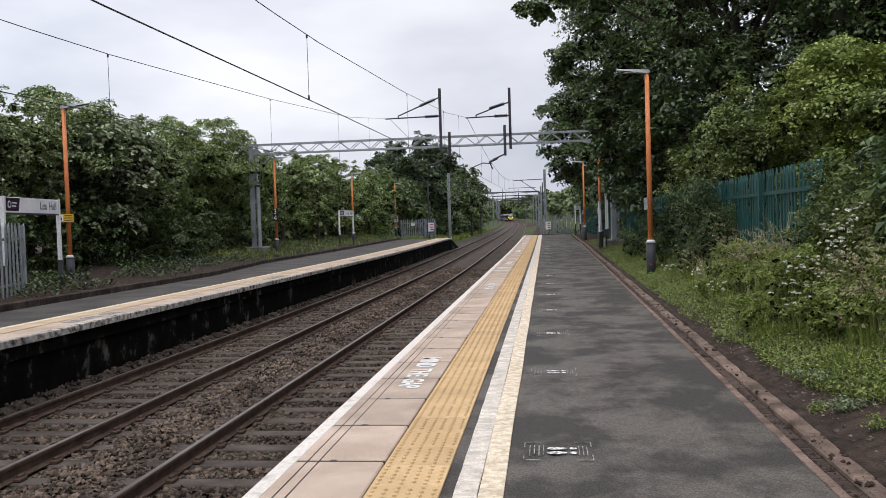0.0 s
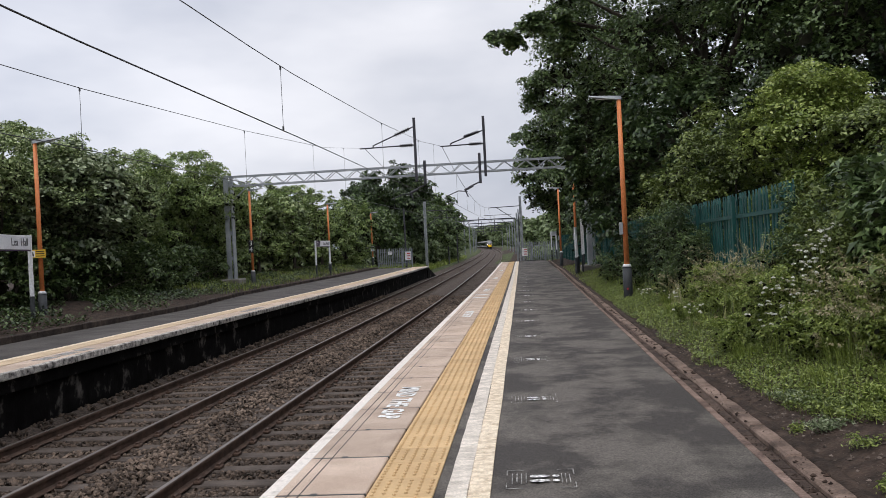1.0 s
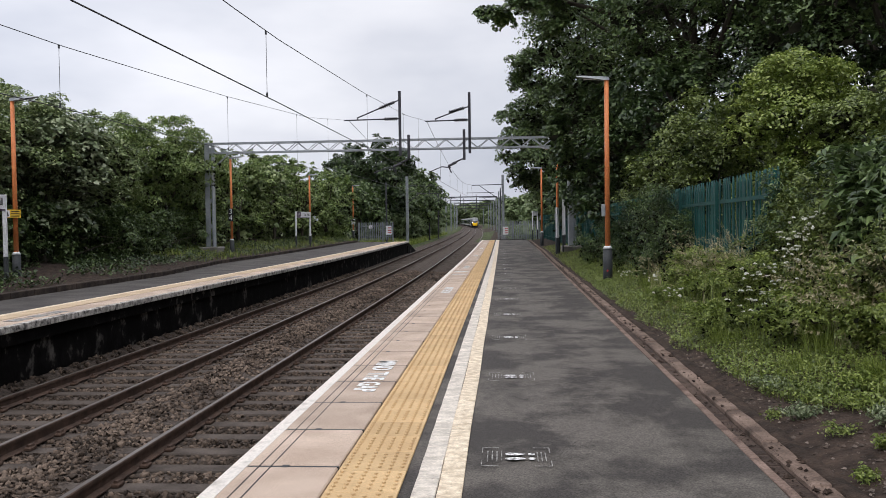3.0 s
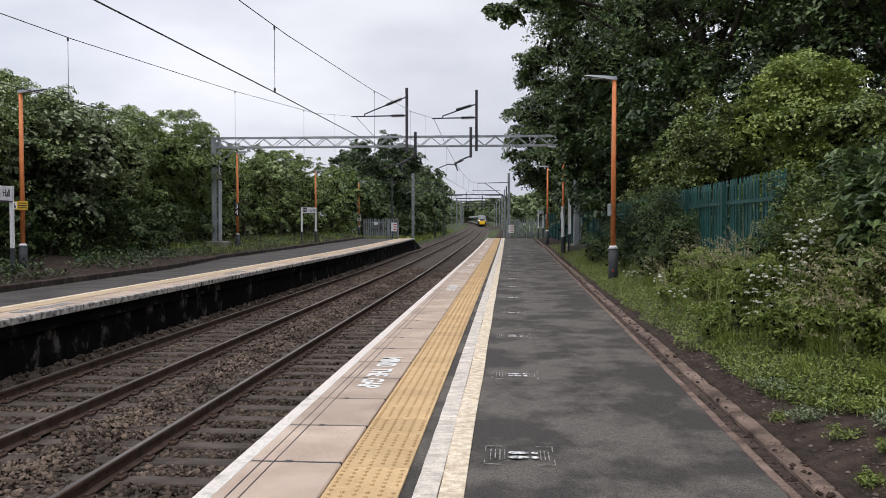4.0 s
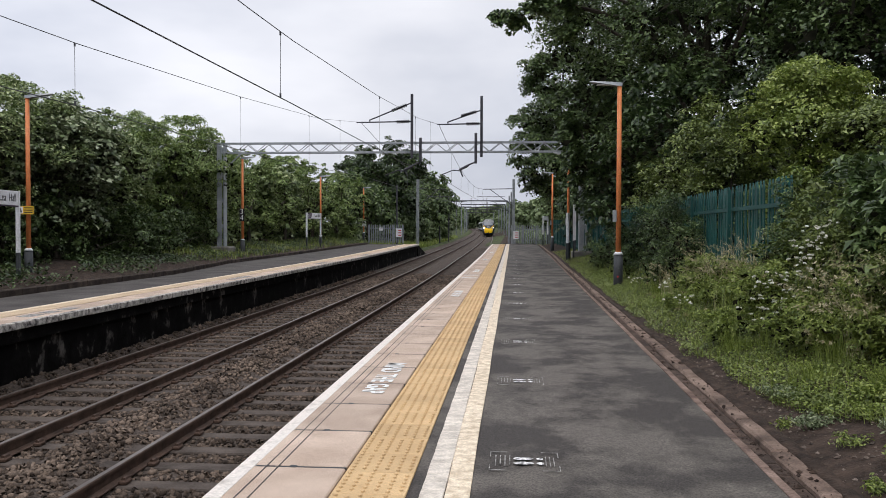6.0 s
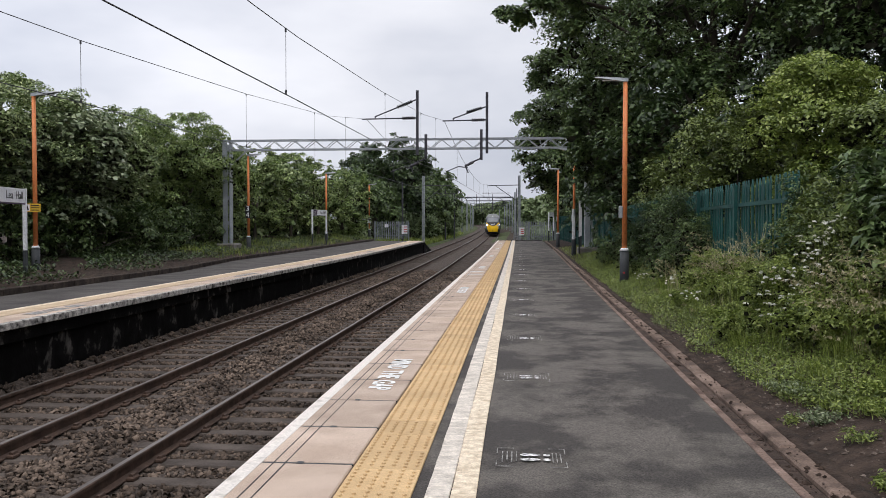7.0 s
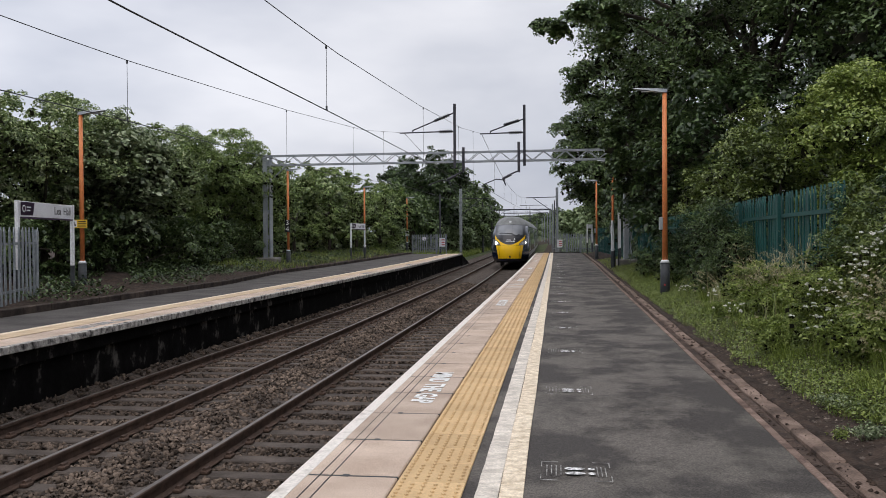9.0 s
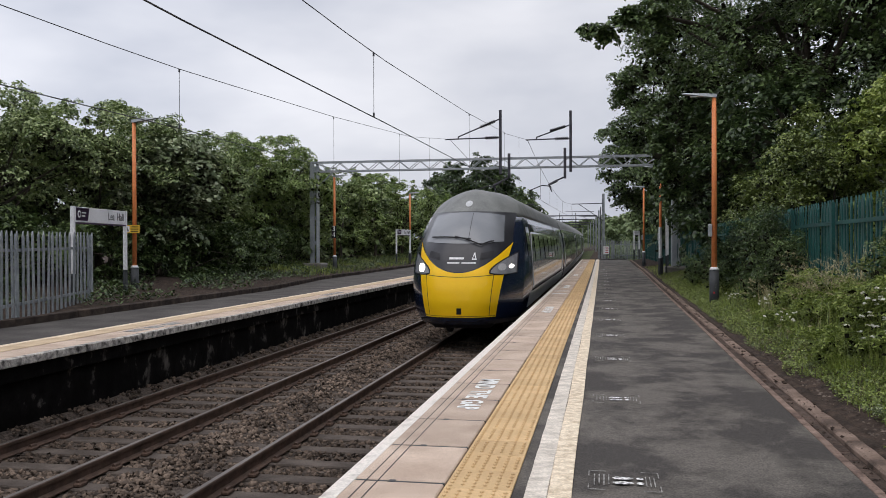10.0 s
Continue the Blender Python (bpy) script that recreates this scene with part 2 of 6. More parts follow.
def mesh_part(name, me, mat, parent=None, label="", smooth=False):
    if not me.materials:
        me.materials.append(mat)
    if smooth:
        me.polygons.foreach_set("use_smooth", np.ones(len(me.polygons), dtype=bool))
    ob = new(name, me)
    if parent:
        ob.parent = parent
    if label:
        ob["label"] = label
    return ob


def thing(name, m, label, category, group="", kind=""):
    ob = new(name)
    ob.empty_display_size = 0.2
    ob.matrix_basis = m
    return tagged(ob, label, category, group, kind)


def box(bm, x0, x1, y0, y1, z0, z1, bevel=0.0):
    v = [bm.verts.new((x, y, z)) for z in (z0, z1) for y in (y0, y1) for x in (x0, x1)]
    fs = [bm.faces.new([v[i] for i in q]) for q in ((0, 2, 3, 1), (4, 5, 7, 6), (0, 1, 5, 4), (2, 6, 7, 3), (0, 4, 6, 2), (1, 3, 7, 5))]
    if bevel:
        es = list({e for f in fs for e in f.edges})
        bmesh.ops.bevel(bm, geom=es, offset=bevel, segments=1, affect="EDGES")
    return bm


def tube(bm, p, q, r, r2=None, n=8):
    p, q = Vector(p), Vector(q)
    r2 = r if r2 is None else r2
    d = (q - p).normalized()
    u = d.orthogonal().normalized()
    w = d.cross(u)
    a = [bm.verts.new(p + (u * math.cos(k) + w * math.sin(k)) * r) for k in (2 * math.pi * i / n for i in range(n))]
    b = [bm.verts.new(q + (u * math.cos(k) + w * math.sin(k)) * r2) for k in (2 * math.pi * i / n for i in range(n))]
    for i in range(n):
        bm.faces.new((a[i], a[(i + 1) % n], b[(i + 1) % n], b[i]))
    bm.faces.new(a[::-1])
    bm.faces.new(b)
    return bm


def bar(bm, p, q, w, h):
    """A rectangular bar from p to q, w wide across and h high."""
    p, q = Vector(p), Vector(q)
    d = (q - p).normalized()
    s = d.cross(Vector((0, 0, 1)))
    s = s.normalized() if s.length > 1e-4 else Vector((1, 0, 0))
    u = s.cross(d)
    ring = [(-w / 2, -h / 2), (w / 2, -h / 2), (w / 2, h / 2), (-w / 2, h / 2)]
    a = [bm.verts.new(p + s * i + u * j) for i, j in ring]
    b = [bm.verts.new(q + s * i + u * j) for i, j in ring]
    for i in range(4):
        bm.faces.new((a[i], a[(i + 1) % 4], b[(i + 1) % 4], b[i]))
    bm.faces.new(a[::-1])
    bm.faces.new(b)
    return bm


def sheet(bm, xs, ys, at):
    """A grid of faces; at(x, y) gives each corner's place."""
    v = [[bm.verts.new(at(x, y)) for x in xs] for y in ys]
    for j in range(len(ys) - 1):
        for i in range(len(xs) - 1):
            bm.faces.new((v[j][i], v[j][i + 1], v[j + 1][i + 1], v[j + 1][i]))
    return bm


def run(bm, ring, ys, at):
    """A closed section drawn along ys; at(x, y, z) gives each corner's place."""
    rows = [[bm.verts.new(at(x, y, z)) for x, z in ring] for y in ys]
    n = len(ring)
    for a, b in zip(rows, rows[1:]):
        for i in range(n):
            bm.faces.new((a[i], a[(i + 1) % n], b[(i + 1) % n], b[i]))
    bm.faces.new(rows[0][::-1])
    bm.faces.new(rows[-1])
    return bm


def sweep(bm, pts, radii, n=6):
    """One closed round bar along a line of points, with a radius at each."""
    rows = []
    for i, p in enumerate(pts):
        p = Vector(p)
        d = (Vector(pts[min(i + 1, len(pts) - 1)]) - Vector(pts[max(i - 1, 0)])).normalized()
        u = d.cross(Vector((0, 0, 1)))
        u = u.normalized() if u.length > 1e-4 else Vector((1, 0, 0))
        w = u.cross(d)
        rows.append([bm.verts.new(p + (u * math.cos(k) + w * math.sin(k)) * radii[i]) for k in (2 * math.pi * j / n for j in range(n))])
    for a, b in zip(rows, rows[1:]):
        for j in range(n):
            bm.faces.new((a[j], a[(j + 1) % n], b[(j + 1) % n], b[j]))
    bm.faces.new(rows[0][::-1])
    bm.faces.new(rows[-1])
    return bm


def new_bm():
    return bmesh.new()


def letters(name, text, size, m, mat, parent=None, align="CENTER", depth=0.002, bold=0.0):
    """Flat lettering in the built-in font, made into a mesh."""
    cu = bpy.data.curves.new(name, "FONT")
    cu.body, cu.size, cu.align_x, cu.align_y, cu.extrude, cu.resolution_u = text, size, align, "CENTER", depth, 3
    cu.offset = bold
    tmp = bpy.data.objects.new(name, cu)
    scene.collection.objects.link(tmp)
    me = bpy.data.meshes.new_from_object(tmp.evaluated_get(bpy.context.evaluated_depsgraph_get()))
    bpy.data.objects.remove(tmp)
    bpy.data.curves.remove(cu)
    me.materials.clear()
    ob = mesh_part(name, me, mat, parent)
    ob.matrix_basis = m
    return ob


# ---------------------------------------------------------------- the line's alignment
def bend(y):
    """The line curves gently away beyond the platforms."""
    return -max(0.0, y - 37.0) ** 2 / 11340.0


def rise(y):
    """The line is level along the near half of the platforms, then climbs."""
    if y < 30:
        return 0.0
    if y < 60:
        return 0.00015 * (y - 30) ** 2
    return 0.135 + 0.0045 * (y - 60)


RAIL_Z = -0.915
BED_Z = -1.085
CENTRE_NEAR, CENTRE_FAR = -3.10, -6.22
HALF_GAUGE = 0.752
EDGE_NEAR, EDGE_FAR = -1.615, -7.22
PLATFORM_END = 68.0
FAR_END = 66.0


def kerb_x(y):
    return 1.34 + 0.0115 * min(y, 45)


def far_back(y):
    """The back edge of the far platform, which widens along its length."""
    return float(np.interp(y, [-30, 8, 14, 19, 25, 33, 41, 72], [-10.1, -10.1, -10.1, -10.1, -10.1, -11.1, -11.2, -11.2]))


def bank(x, y):
    """Height of the open ground."""
    t = rise(y)
    xb = bend(y)
    n = 0.10 * noise.noise((x * 0.35, y * 0.35, 3)) + 0.05 * noise.noise((x * 1.1, y * 1.1, 7))
    end_l = y > FAR_END + 4
    end_r = y > PLATFORM_END + 3
    left = far_back(y) + 0.25 if not end_l else xb - 8.2
    right = kerb_x(y) - 0.30 if not end_r else xb - 1.2
    if x <= left:
        d = max(0.0, left - x - 0.2)
        base = -0.03 if not end_l else -0.9
        return t + base + min(1.0, d / 3.0) * n + 0.75 * (1 - math.exp(-d / 5.0)) + min(4.0, max(0, d - 20) * 0.02)
    if x >= right:
        d = max(0.0, x - right - 0.62)
        base = -0.03 if not end_r else -0.9
        near = float(np.interp(y, [-5, 4, 12, 20, 30], [0.2, 0.35, 0.5, 0.22, 0.15]))
        if 3.5 < y < 30:
            n += min(1.0, d / 0.5) * (0.10 * noise.noise((x * 2.1, y * 1.5, 5)) + 0.05 * noise.noise((x * 5.3, y * 4.1, 9)))
        return t + base + min(1.0, d / 1.2) * (near + n * 0.6) + 0.9 * (1 - math.exp(-max(0, d - 1.0) / 6.0)) + min(4.0, max(0, d - 20) * 0.02)
    return t - 1.5


# ---------------------------------------------------------------- ground, ballast, tracks
def span(a, b, step):
    n = max(1, round((b - a) / step))
    return [a + (b - a) * i / n for i in range(n + 1)]


YS = span(-40, 0, 8) + [1, 2, 3] + span(4, 16, 0.25) + span(16.5, 30, 0.5) + span(32, 64, 2) + [65.9, 66.1, 67.9, 68.1, 70.05, 71.05, 74] + span(78, 120, 6) + span(130, 700, 15) + [900, 1400, 2500]
XS_L = [-2500, -900, -400, -200, -120, -80, -55, -40, -32, -27, -24, -22] + span(-21, -14, 0.7)
GROUND_X = XS_L + span(-13.6, -9.2, 0.4) + [-8.7, -8.2, -7.7, -7.2, -1.6, -1.2, -0.6, 0.4, 1.0] + span(1.5, 4.5, 0.125) + [4.75, 5.0] + span(5.5, 12, 0.8) + [14, 17, 21, 26, 32, 40, 55, 80, 120, 200, 400, 900, 2500]


def make_ground():
    bm = sheet(new_bm(), GROUND_X, YS, lambda x, y: (x, y, bank(x, y)))
    ob = part("ground", bm, SOIL, smooth=True)
    ob.data.materials.append(GRASSY)
    for p in ob.data.polygons:
        c = p.center
        if (c.y > 66 and not -2.2 < c.x - bend(c.y) < 1.3) or c.x > 14 or c.x < -30:
            p.material_index = 1
    tagged(ob, "dark earth and rough grass beside the railway", "ground", kind="structure")


make_ground()


def bed_height(x, y):
    """Ballast: flush with the sleepers in the tracks, heaped between them."""
    s = x
    h = BED_Z - 0.02
    mid = 0.5 * (CENTRE_NEAR + CENTRE_FAR)
    h += 0.10 * math.exp(-((s - mid) / 0.35) ** 2)
    h += 0.20 * min(1.0, max(0.0, (-6.98 - s) / 0.28))
    return h + 0.025 * noise.noise((x * 3, y * 3, 1))


def make_ballast():
    xs = span(-8.0, -1.3, 0.22)
    ys = span(-30, 2, 4) + span(2.3, 40, 0.35) + span(41, 120, 2) + span(125, 760, 8)
    bm = sheet(new_bm(), xs, ys, lambda x, y: (x + bend(y), y, rise(y) + bed_height(x, y)))
    ob = part("ballast_bed", bm, BALLAST, smooth=True)
    tagged(ob, "brown-grey crushed stone ballast under two tracks", "ballast", kind="structure")


make_ballast()


def make_stones():
    """Loose ballast stones, each a small angular block."""
    rng = np.random.default_rng(5)
    n = 60000
    y = 4.5 + 40 * rng.random(n) ** 1.7
    x = -7.42 + 5.75 * rng.random(n)
    cen = np.where(x > -4.66, CENTRE_NEAR, CENTRE_FAR)
    inside = np.abs(x - cen) < 1.25
    ph = (y / 0.65) % 1.0
    on_sleeper = inside & (np.abs(ph - 0.5) < 0.20)
    near_rail = np.abs(np.abs(x - cen) - HALF_GAUGE) < 0.10
    keep = ~(on_sleeper | near_rail)
    x, y = x[keep], y[keep]
    n = len(x)
    z = np.array([bed_height(a, b) + rise(b) for a, b in zip(x, y)])
    x = x + np.array([bend(b) for b in y])
    size = 0.012 + 0.013 * rng.random(n)
    size *= 1 + np.clip((y - 14) / 40, 0, 0.6)
    cube = np.array([(a, b, c) for c in (-1, 1) for b in (-1, 1) for a in (-1, 1)], dtype=float)
    v = cube[None] * (0.62 + 0.55 * rng.random((n, 8, 3)))
    v = v * (size[:, None] * np.stack([0.8 + 0.7 * rng.random(n), 0.8 + 0.7 * rng.random(n), 0.5 + 0.5 * rng.random(n)], 1))[:, None, :]
    q = rng.normal(size=(n, 4))
    q[:, 1:3] *= 0.5
    q /= np.linalg.norm(q, axis=1)[:, None]
    w0, x0, y0, z0 = q.T
    rot = np.stack([1 - 2 * (y0 * y0 + z0 * z0), 2 * (x0 * y0 - z0 * w0), 2 * (x0 * z0 + y0 * w0), 2 * (x0 * y0 + z0 * w0), 1 - 2 * (x0 * x0 + z0 * z0), 2 * (y0 * z0 - x0 * w0), 2 * (x0 * z0 - y0 * w0), 2 * (y0 * z0 + x0 * w0), 1 - 2 * (x0 * x0 + y0 * y0)], 1).reshape(n, 3, 3)
    v = np.einsum("nij,nkj->nki", rot, v) + np.stack([x, y, z + size * 0.45], 1)[:, None, :]
    quad = np.array([(4, 5, 7, 6), (0, 1, 5, 4), (2, 6, 7, 3), (0, 4, 6, 2), (1, 3, 7, 5)])
    f = (quad[None] + 8 * np.arange(n)[:, None, None]).reshape(-1, 4)
    ob = mesh_part("ballast_stones", raw_mesh("ballast_stones", v.reshape(-1, 3), f), STONE)
    tagged(ob, "loose angular ballast stones, brown and grey", "ballast", kind="stuff")


def raw_mesh(name, v, f):
    """A mesh of quads from numpy arrays."""
    me = bpy.data.meshes.new(name)
    me.vertices.add(len(v))
    me.vertices.foreach_set("co", np.ascontiguousarray(v, dtype=np.float32).ravel())
    me.loops.add(f.size)
    me.loops.foreach_set("vertex_index", np.ascontiguousarray(f, dtype=np.int32).ravel())
    me.polygons.add(len(f))
    me.polygons.foreach_set("loop_start", np.arange(0, f.size, 4, dtype=np.int32))
    me.update(calc_edges=True)
    me.validate()
    return me


make_stones()

RAIL_RING = [(-0.07, 0.0), (0.07, 0.0), (0.07, 0.012), (0.012, 0.035), (0.012, 0.112), (0.035, 0.122), (0.035, 0.152), (0.028, 0.158), (-0.028, 0.158), (-0.035, 0.152), (-0.035, 0.122), (-0.012, 0.112), (-0.012, 0.035), (-0.07, 0.012)]
RAIL_YS = span(-30, 36, 6) + span(40, 760, 6)


def make_track(centre, label):
    track = thing("railway_track", pose(0, 0, 0), label, "track", "tracks", "structure")
    base = RAIL_Z - 0.158
    for side in (-1, 1):
        x = centre + side * HALF_GAUGE
        at = lambda a, y, z: (x + a + bend(y), y, base + z + rise(y))
        rail = part("rail", run(new_bm(), RAIL_RING, RAIL_YS, at), RUST, track)
        part("rail_head", run(new_bm(), [(-0.027, 0.156), (0.027, 0.156), (0.024, 0.1605), (-0.024, 0.1605)], RAIL_YS, at), RAILHEAD, rail, "worn bright running surface")
    sl = bpy.data.meshes.new("sleeper")
    b = box(new_bm(), -1.3, 1.3, -0.125, 0.125, -0.10, 0.0, 0.015)
    b.to_mesh(sl)
    b.free()
    sl.materials.append(SLEEPER)
    ch = bpy.data.meshes.new("rail_chair")
    b = box(new_bm(), -0.15, -0.065, -0.07, 0.07, 0.0, 0.045, 0.012)
    box(b, 0.065, 0.15, -0.07, 0.07, 0.0, 0.045, 0.012)
    tube(b, (-0.11, -0.05, 0.05), (-0.11, 0.05, 0.05), 0.025, n=6)
    tube(b, (0.11, -0.05, 0.05), (0.11, 0.05, 0.05), 0.025, n=6)
    b.to_mesh(ch)
    b.free()
    ch.materials.append(RUST)
    k = 0
    while True:
        y = 0.325 + 0.65 * (k - 20)
        k += 1
        if y > 96:
            break
        s = mesh_part("sleeper", sl, SLEEPER, track)
        s.location = (centre + bend(y) + 0.02 * math.sin(k * 7.1), y, base + rise(y) - 0.004)
        s.rotation_euler = (0, 0, 0.008 * math.sin(k * 3.7))
        if y < 34:
            for side in (-1, 1):
                c = mesh_part("rail_chair", ch, RUST, track)
                c.location = (centre + side * HALF_GAUGE + bend(y), y, base + rise(y) - 0.004)


make_track(CENTRE_NEAR, "rusty steel rails with worn heads on weathered sleepers")
make_track(CENTRE_FAR, "rusty steel rails with worn heads on weathered sleepers")


# ---------------------------------------------------------------- platforms
PYS = span(-40, 28, 4) + span(30, PLATFORM_END, 2)
FYS = span(-40, 28, 4) + span(30, FAR_END, 2)


def make_platforms():
    at = lambda x, y, z: (x, y, z + rise(y))
    bm = new_bm()
    rows = []
    for y in PYS:
        ring = [(EDGE_NEAR + 0.28, -1.3), (kerb_x(y) + 0.02, -1.3), (kerb_x(y) + 0.02, -0.008), (EDGE_NEAR + 0.65, -0.008), (EDGE_NEAR + 0.65, -0.10), (EDGE_NEAR + 0.28, -0.10)]
        rows.append([bm.verts.new(at(x, y, z)) for x, z in ring])
    for a, b in zip(rows, rows[1:]):
        for i in range(6):
            bm.faces.new((a[i], a[(i + 1) % 6], b[(i + 1) % 6], b[i]))
    bm.faces.new(rows[0][::-1])
    bm.faces.new(rows[-1])
    ob = part("platform", bm, ASPHALT)
    tagged(ob, "station platform of patched dark asphalt", "platform", kind="structure")

    bm = new_bm()
    rows = []
    for y in FYS:
        ring = [(far_back(y) - 0.15, -1.3), (EDGE_FAR - 0.30, -1.3), (EDGE_FAR - 0.30, -0.12), (EDGE_FAR - 0.62, -0.10), (EDGE_FAR - 0.62, -0.008), (far_back(y) - 0.15, -0.008)]
        rows.append([bm.verts.new(at(x, y, z)) for x, z in ring])
    for a, b in zip(rows, rows[1:]):
        for i in range(6):
            bm.faces.new((a[i], a[(i + 1) % 6], b[(i + 1) % 6], b[i]))
    bm.faces.new(rows[0][::-1])
    bm.faces.new(rows[-1])
    ob = part("opposite_platform", bm, ASPHALT_FAR)
    tagged(ob, "opposite platform of worn grey asphalt", "platform", kind="structure")

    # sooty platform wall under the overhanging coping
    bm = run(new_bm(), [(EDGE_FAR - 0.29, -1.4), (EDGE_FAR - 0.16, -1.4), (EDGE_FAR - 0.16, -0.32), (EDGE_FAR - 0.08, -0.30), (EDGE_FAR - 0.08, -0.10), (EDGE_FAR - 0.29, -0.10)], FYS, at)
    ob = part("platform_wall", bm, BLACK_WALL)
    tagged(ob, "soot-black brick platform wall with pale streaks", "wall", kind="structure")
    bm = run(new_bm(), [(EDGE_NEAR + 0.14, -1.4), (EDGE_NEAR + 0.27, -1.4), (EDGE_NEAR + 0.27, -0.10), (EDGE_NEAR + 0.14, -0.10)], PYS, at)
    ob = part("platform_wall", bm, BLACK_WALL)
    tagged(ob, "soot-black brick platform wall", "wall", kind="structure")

    # far platform: tactile band, lines
    for name, x0, x1, mat, top, label, cat in (
            ("paving_band", EDGE_FAR - 1.03, EDGE_FAR - 0.65, FAR_BAND, 0.003, "buff-yellow tactile paving band along the opposite platform", "paving"),
            ("yellow_line", EDGE_FAR - 1.16, EDGE_FAR - 1.04, LINE_CREAM, 0.004, "worn cream-white line on the opposite platform", "line")):
        ob = part(name, run(new_bm(), [(x0, -0.03), (x1, -0.03), (x1, top), (x0, top)], FYS, at), mat)
        tagged(ob, label, cat, kind="structure")
    # ramp at the far platform's end
    bm = new_bm()
    z0, z1 = rise(FAR_END), rise(FAR_END + 6)
    v = [bm.verts.new(p) for p in ((-12.4, FAR_END + 0.01, -1.3), (EDGE_FAR - 0.1, FAR_END + 0.01, -1.3), (EDGE_FAR - 0.1, FAR_END + 0.01, z0), (-12.4, FAR_END + 0.01, z0), (-12.4, FAR_END + 6, -1.3), (EDGE_FAR - 0.1, FAR_END + 6, -1.3), (EDGE_FAR - 0.1, FAR_END + 6, z1 - 0.95), (-12.4, FAR_END + 6, z1 - 0.95))]
    for q in ((0, 3, 2, 1), (4, 5, 6, 7), (0, 1, 5, 4), (2, 3, 7, 6), (0, 4, 7, 3), (1, 2, 6, 5)):
        bm.faces.new([v[i] for i in q])
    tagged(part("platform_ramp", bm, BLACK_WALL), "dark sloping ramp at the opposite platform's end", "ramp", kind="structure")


make_platforms()
# Added black strip, drawn for the dark gap where the platform ends.
tagged(part("platform_end_board", box(new_bm(), EDGE_NEAR + 0.1, kerb_x(68), 68.02, 68.14, -1.1, rise(68) + 0.03, 0.01), BLACK), "black strip added across the platform's end for its dark gap", "board", kind="structure")

# ---------------------------------------------------------------- station furniture
def lamp_post(m, arm=-1, box_on=True, label="orange lamp post with dark grey base and flat grey lantern"):
    lp = thing("street_lamp", m, label, "lamp post", "platform lamp posts")
    bm = tube(new_bm(), (0, 0, -0.3), (0, 0, 0.82), 0.108, 0.104, 14)
    part("base", bm, POST_GREY, lp, "dark grey base sleeve", True)
    bm = tube(new_bm(), (0, 0, 0.80), (0, 0, 0.865), 0.116, 0.075, 14)
    part("collar", bm, WHITE, lp, "pale collar", True)
    bm = tube(new_bm(), (0, 0, 0.86), (0, 0, 4.66), 0.062, 0.050, 12)
    part("pole", bm, ORANGE, lp, "orange painted steel pole", True)
    head = new_bm()
    s = arm
    prof = [(0.06, 0.05, 0.075), (-0.02, 0.065, 0.085), (-0.16, 0.085, 0.075), (-0.42, 0.10, 0.05), (-0.62, 0.085, 0.03), (-0.68, 0.04, 0.015)]
    rows = []
    for d, w, h in prof:
        x = -d * s
        z = 4.70 + 0.10 * max(0, -d)
        rows.append([head.verts.new(p) for p in ((x, -w, z - h * 0.5), (x, -w * 0.7, z + h * 0.5), (x, w * 0.7, z + h * 0.5), (x, w, z - h * 0.5))])
    for a, b in zip(rows, rows[1:]):
        for i in range(4):
            head.faces.new((a[i], a[(i + 1) % 4], b[(i + 1) % 4], b[i]))
    head.faces.new(rows[0])
    head.faces.new(rows[-1][::-1])
    bmesh.ops.recalc_face_normals(head, faces=head.faces)
    la = part("lantern", head, GALV, lp, "flat grey lantern")
    bm = new_bm()
    box(bm, min(s * 0.2, s * 0.52), max(s * 0.2, s * 0.52), -0.06, 0.06, 4.69, 4.70)
    part("glass", bm, WHITE, la, "unlit lens")
    if box_on:
        bm = box(new_bm(), -0.13, -0.05, -0.06, 0.06, 1.55, 1.83, 0.01)
        part("control_box", bm, GALV, lp, "small grey control box")
    return lp


LAMPS_R = [(2.40, 20.1), (2.38, 52.3), (2.45, 38.6)]
for i, (x, y) in enumerate(LAMPS_R):
    lp = lamp_post(pose(x, y, rise(y)), -1)
    if i == 0:
        part("reflector", tube(new_bm(), (-0.02, -0.112, 0.30), (-0.02, -0.102, 0.30), 0.022, n=10), SIGN_RED, lp, "small red reflector")
LAMPS_L = [(-12.3, 21.0), (-12.85, 40.0), (-12.6, 55.5), (-12.9, 73.5)]
for x, y in LAMPS_L:
    lamp_post(pose(x, y, rise(y)), 1, False)


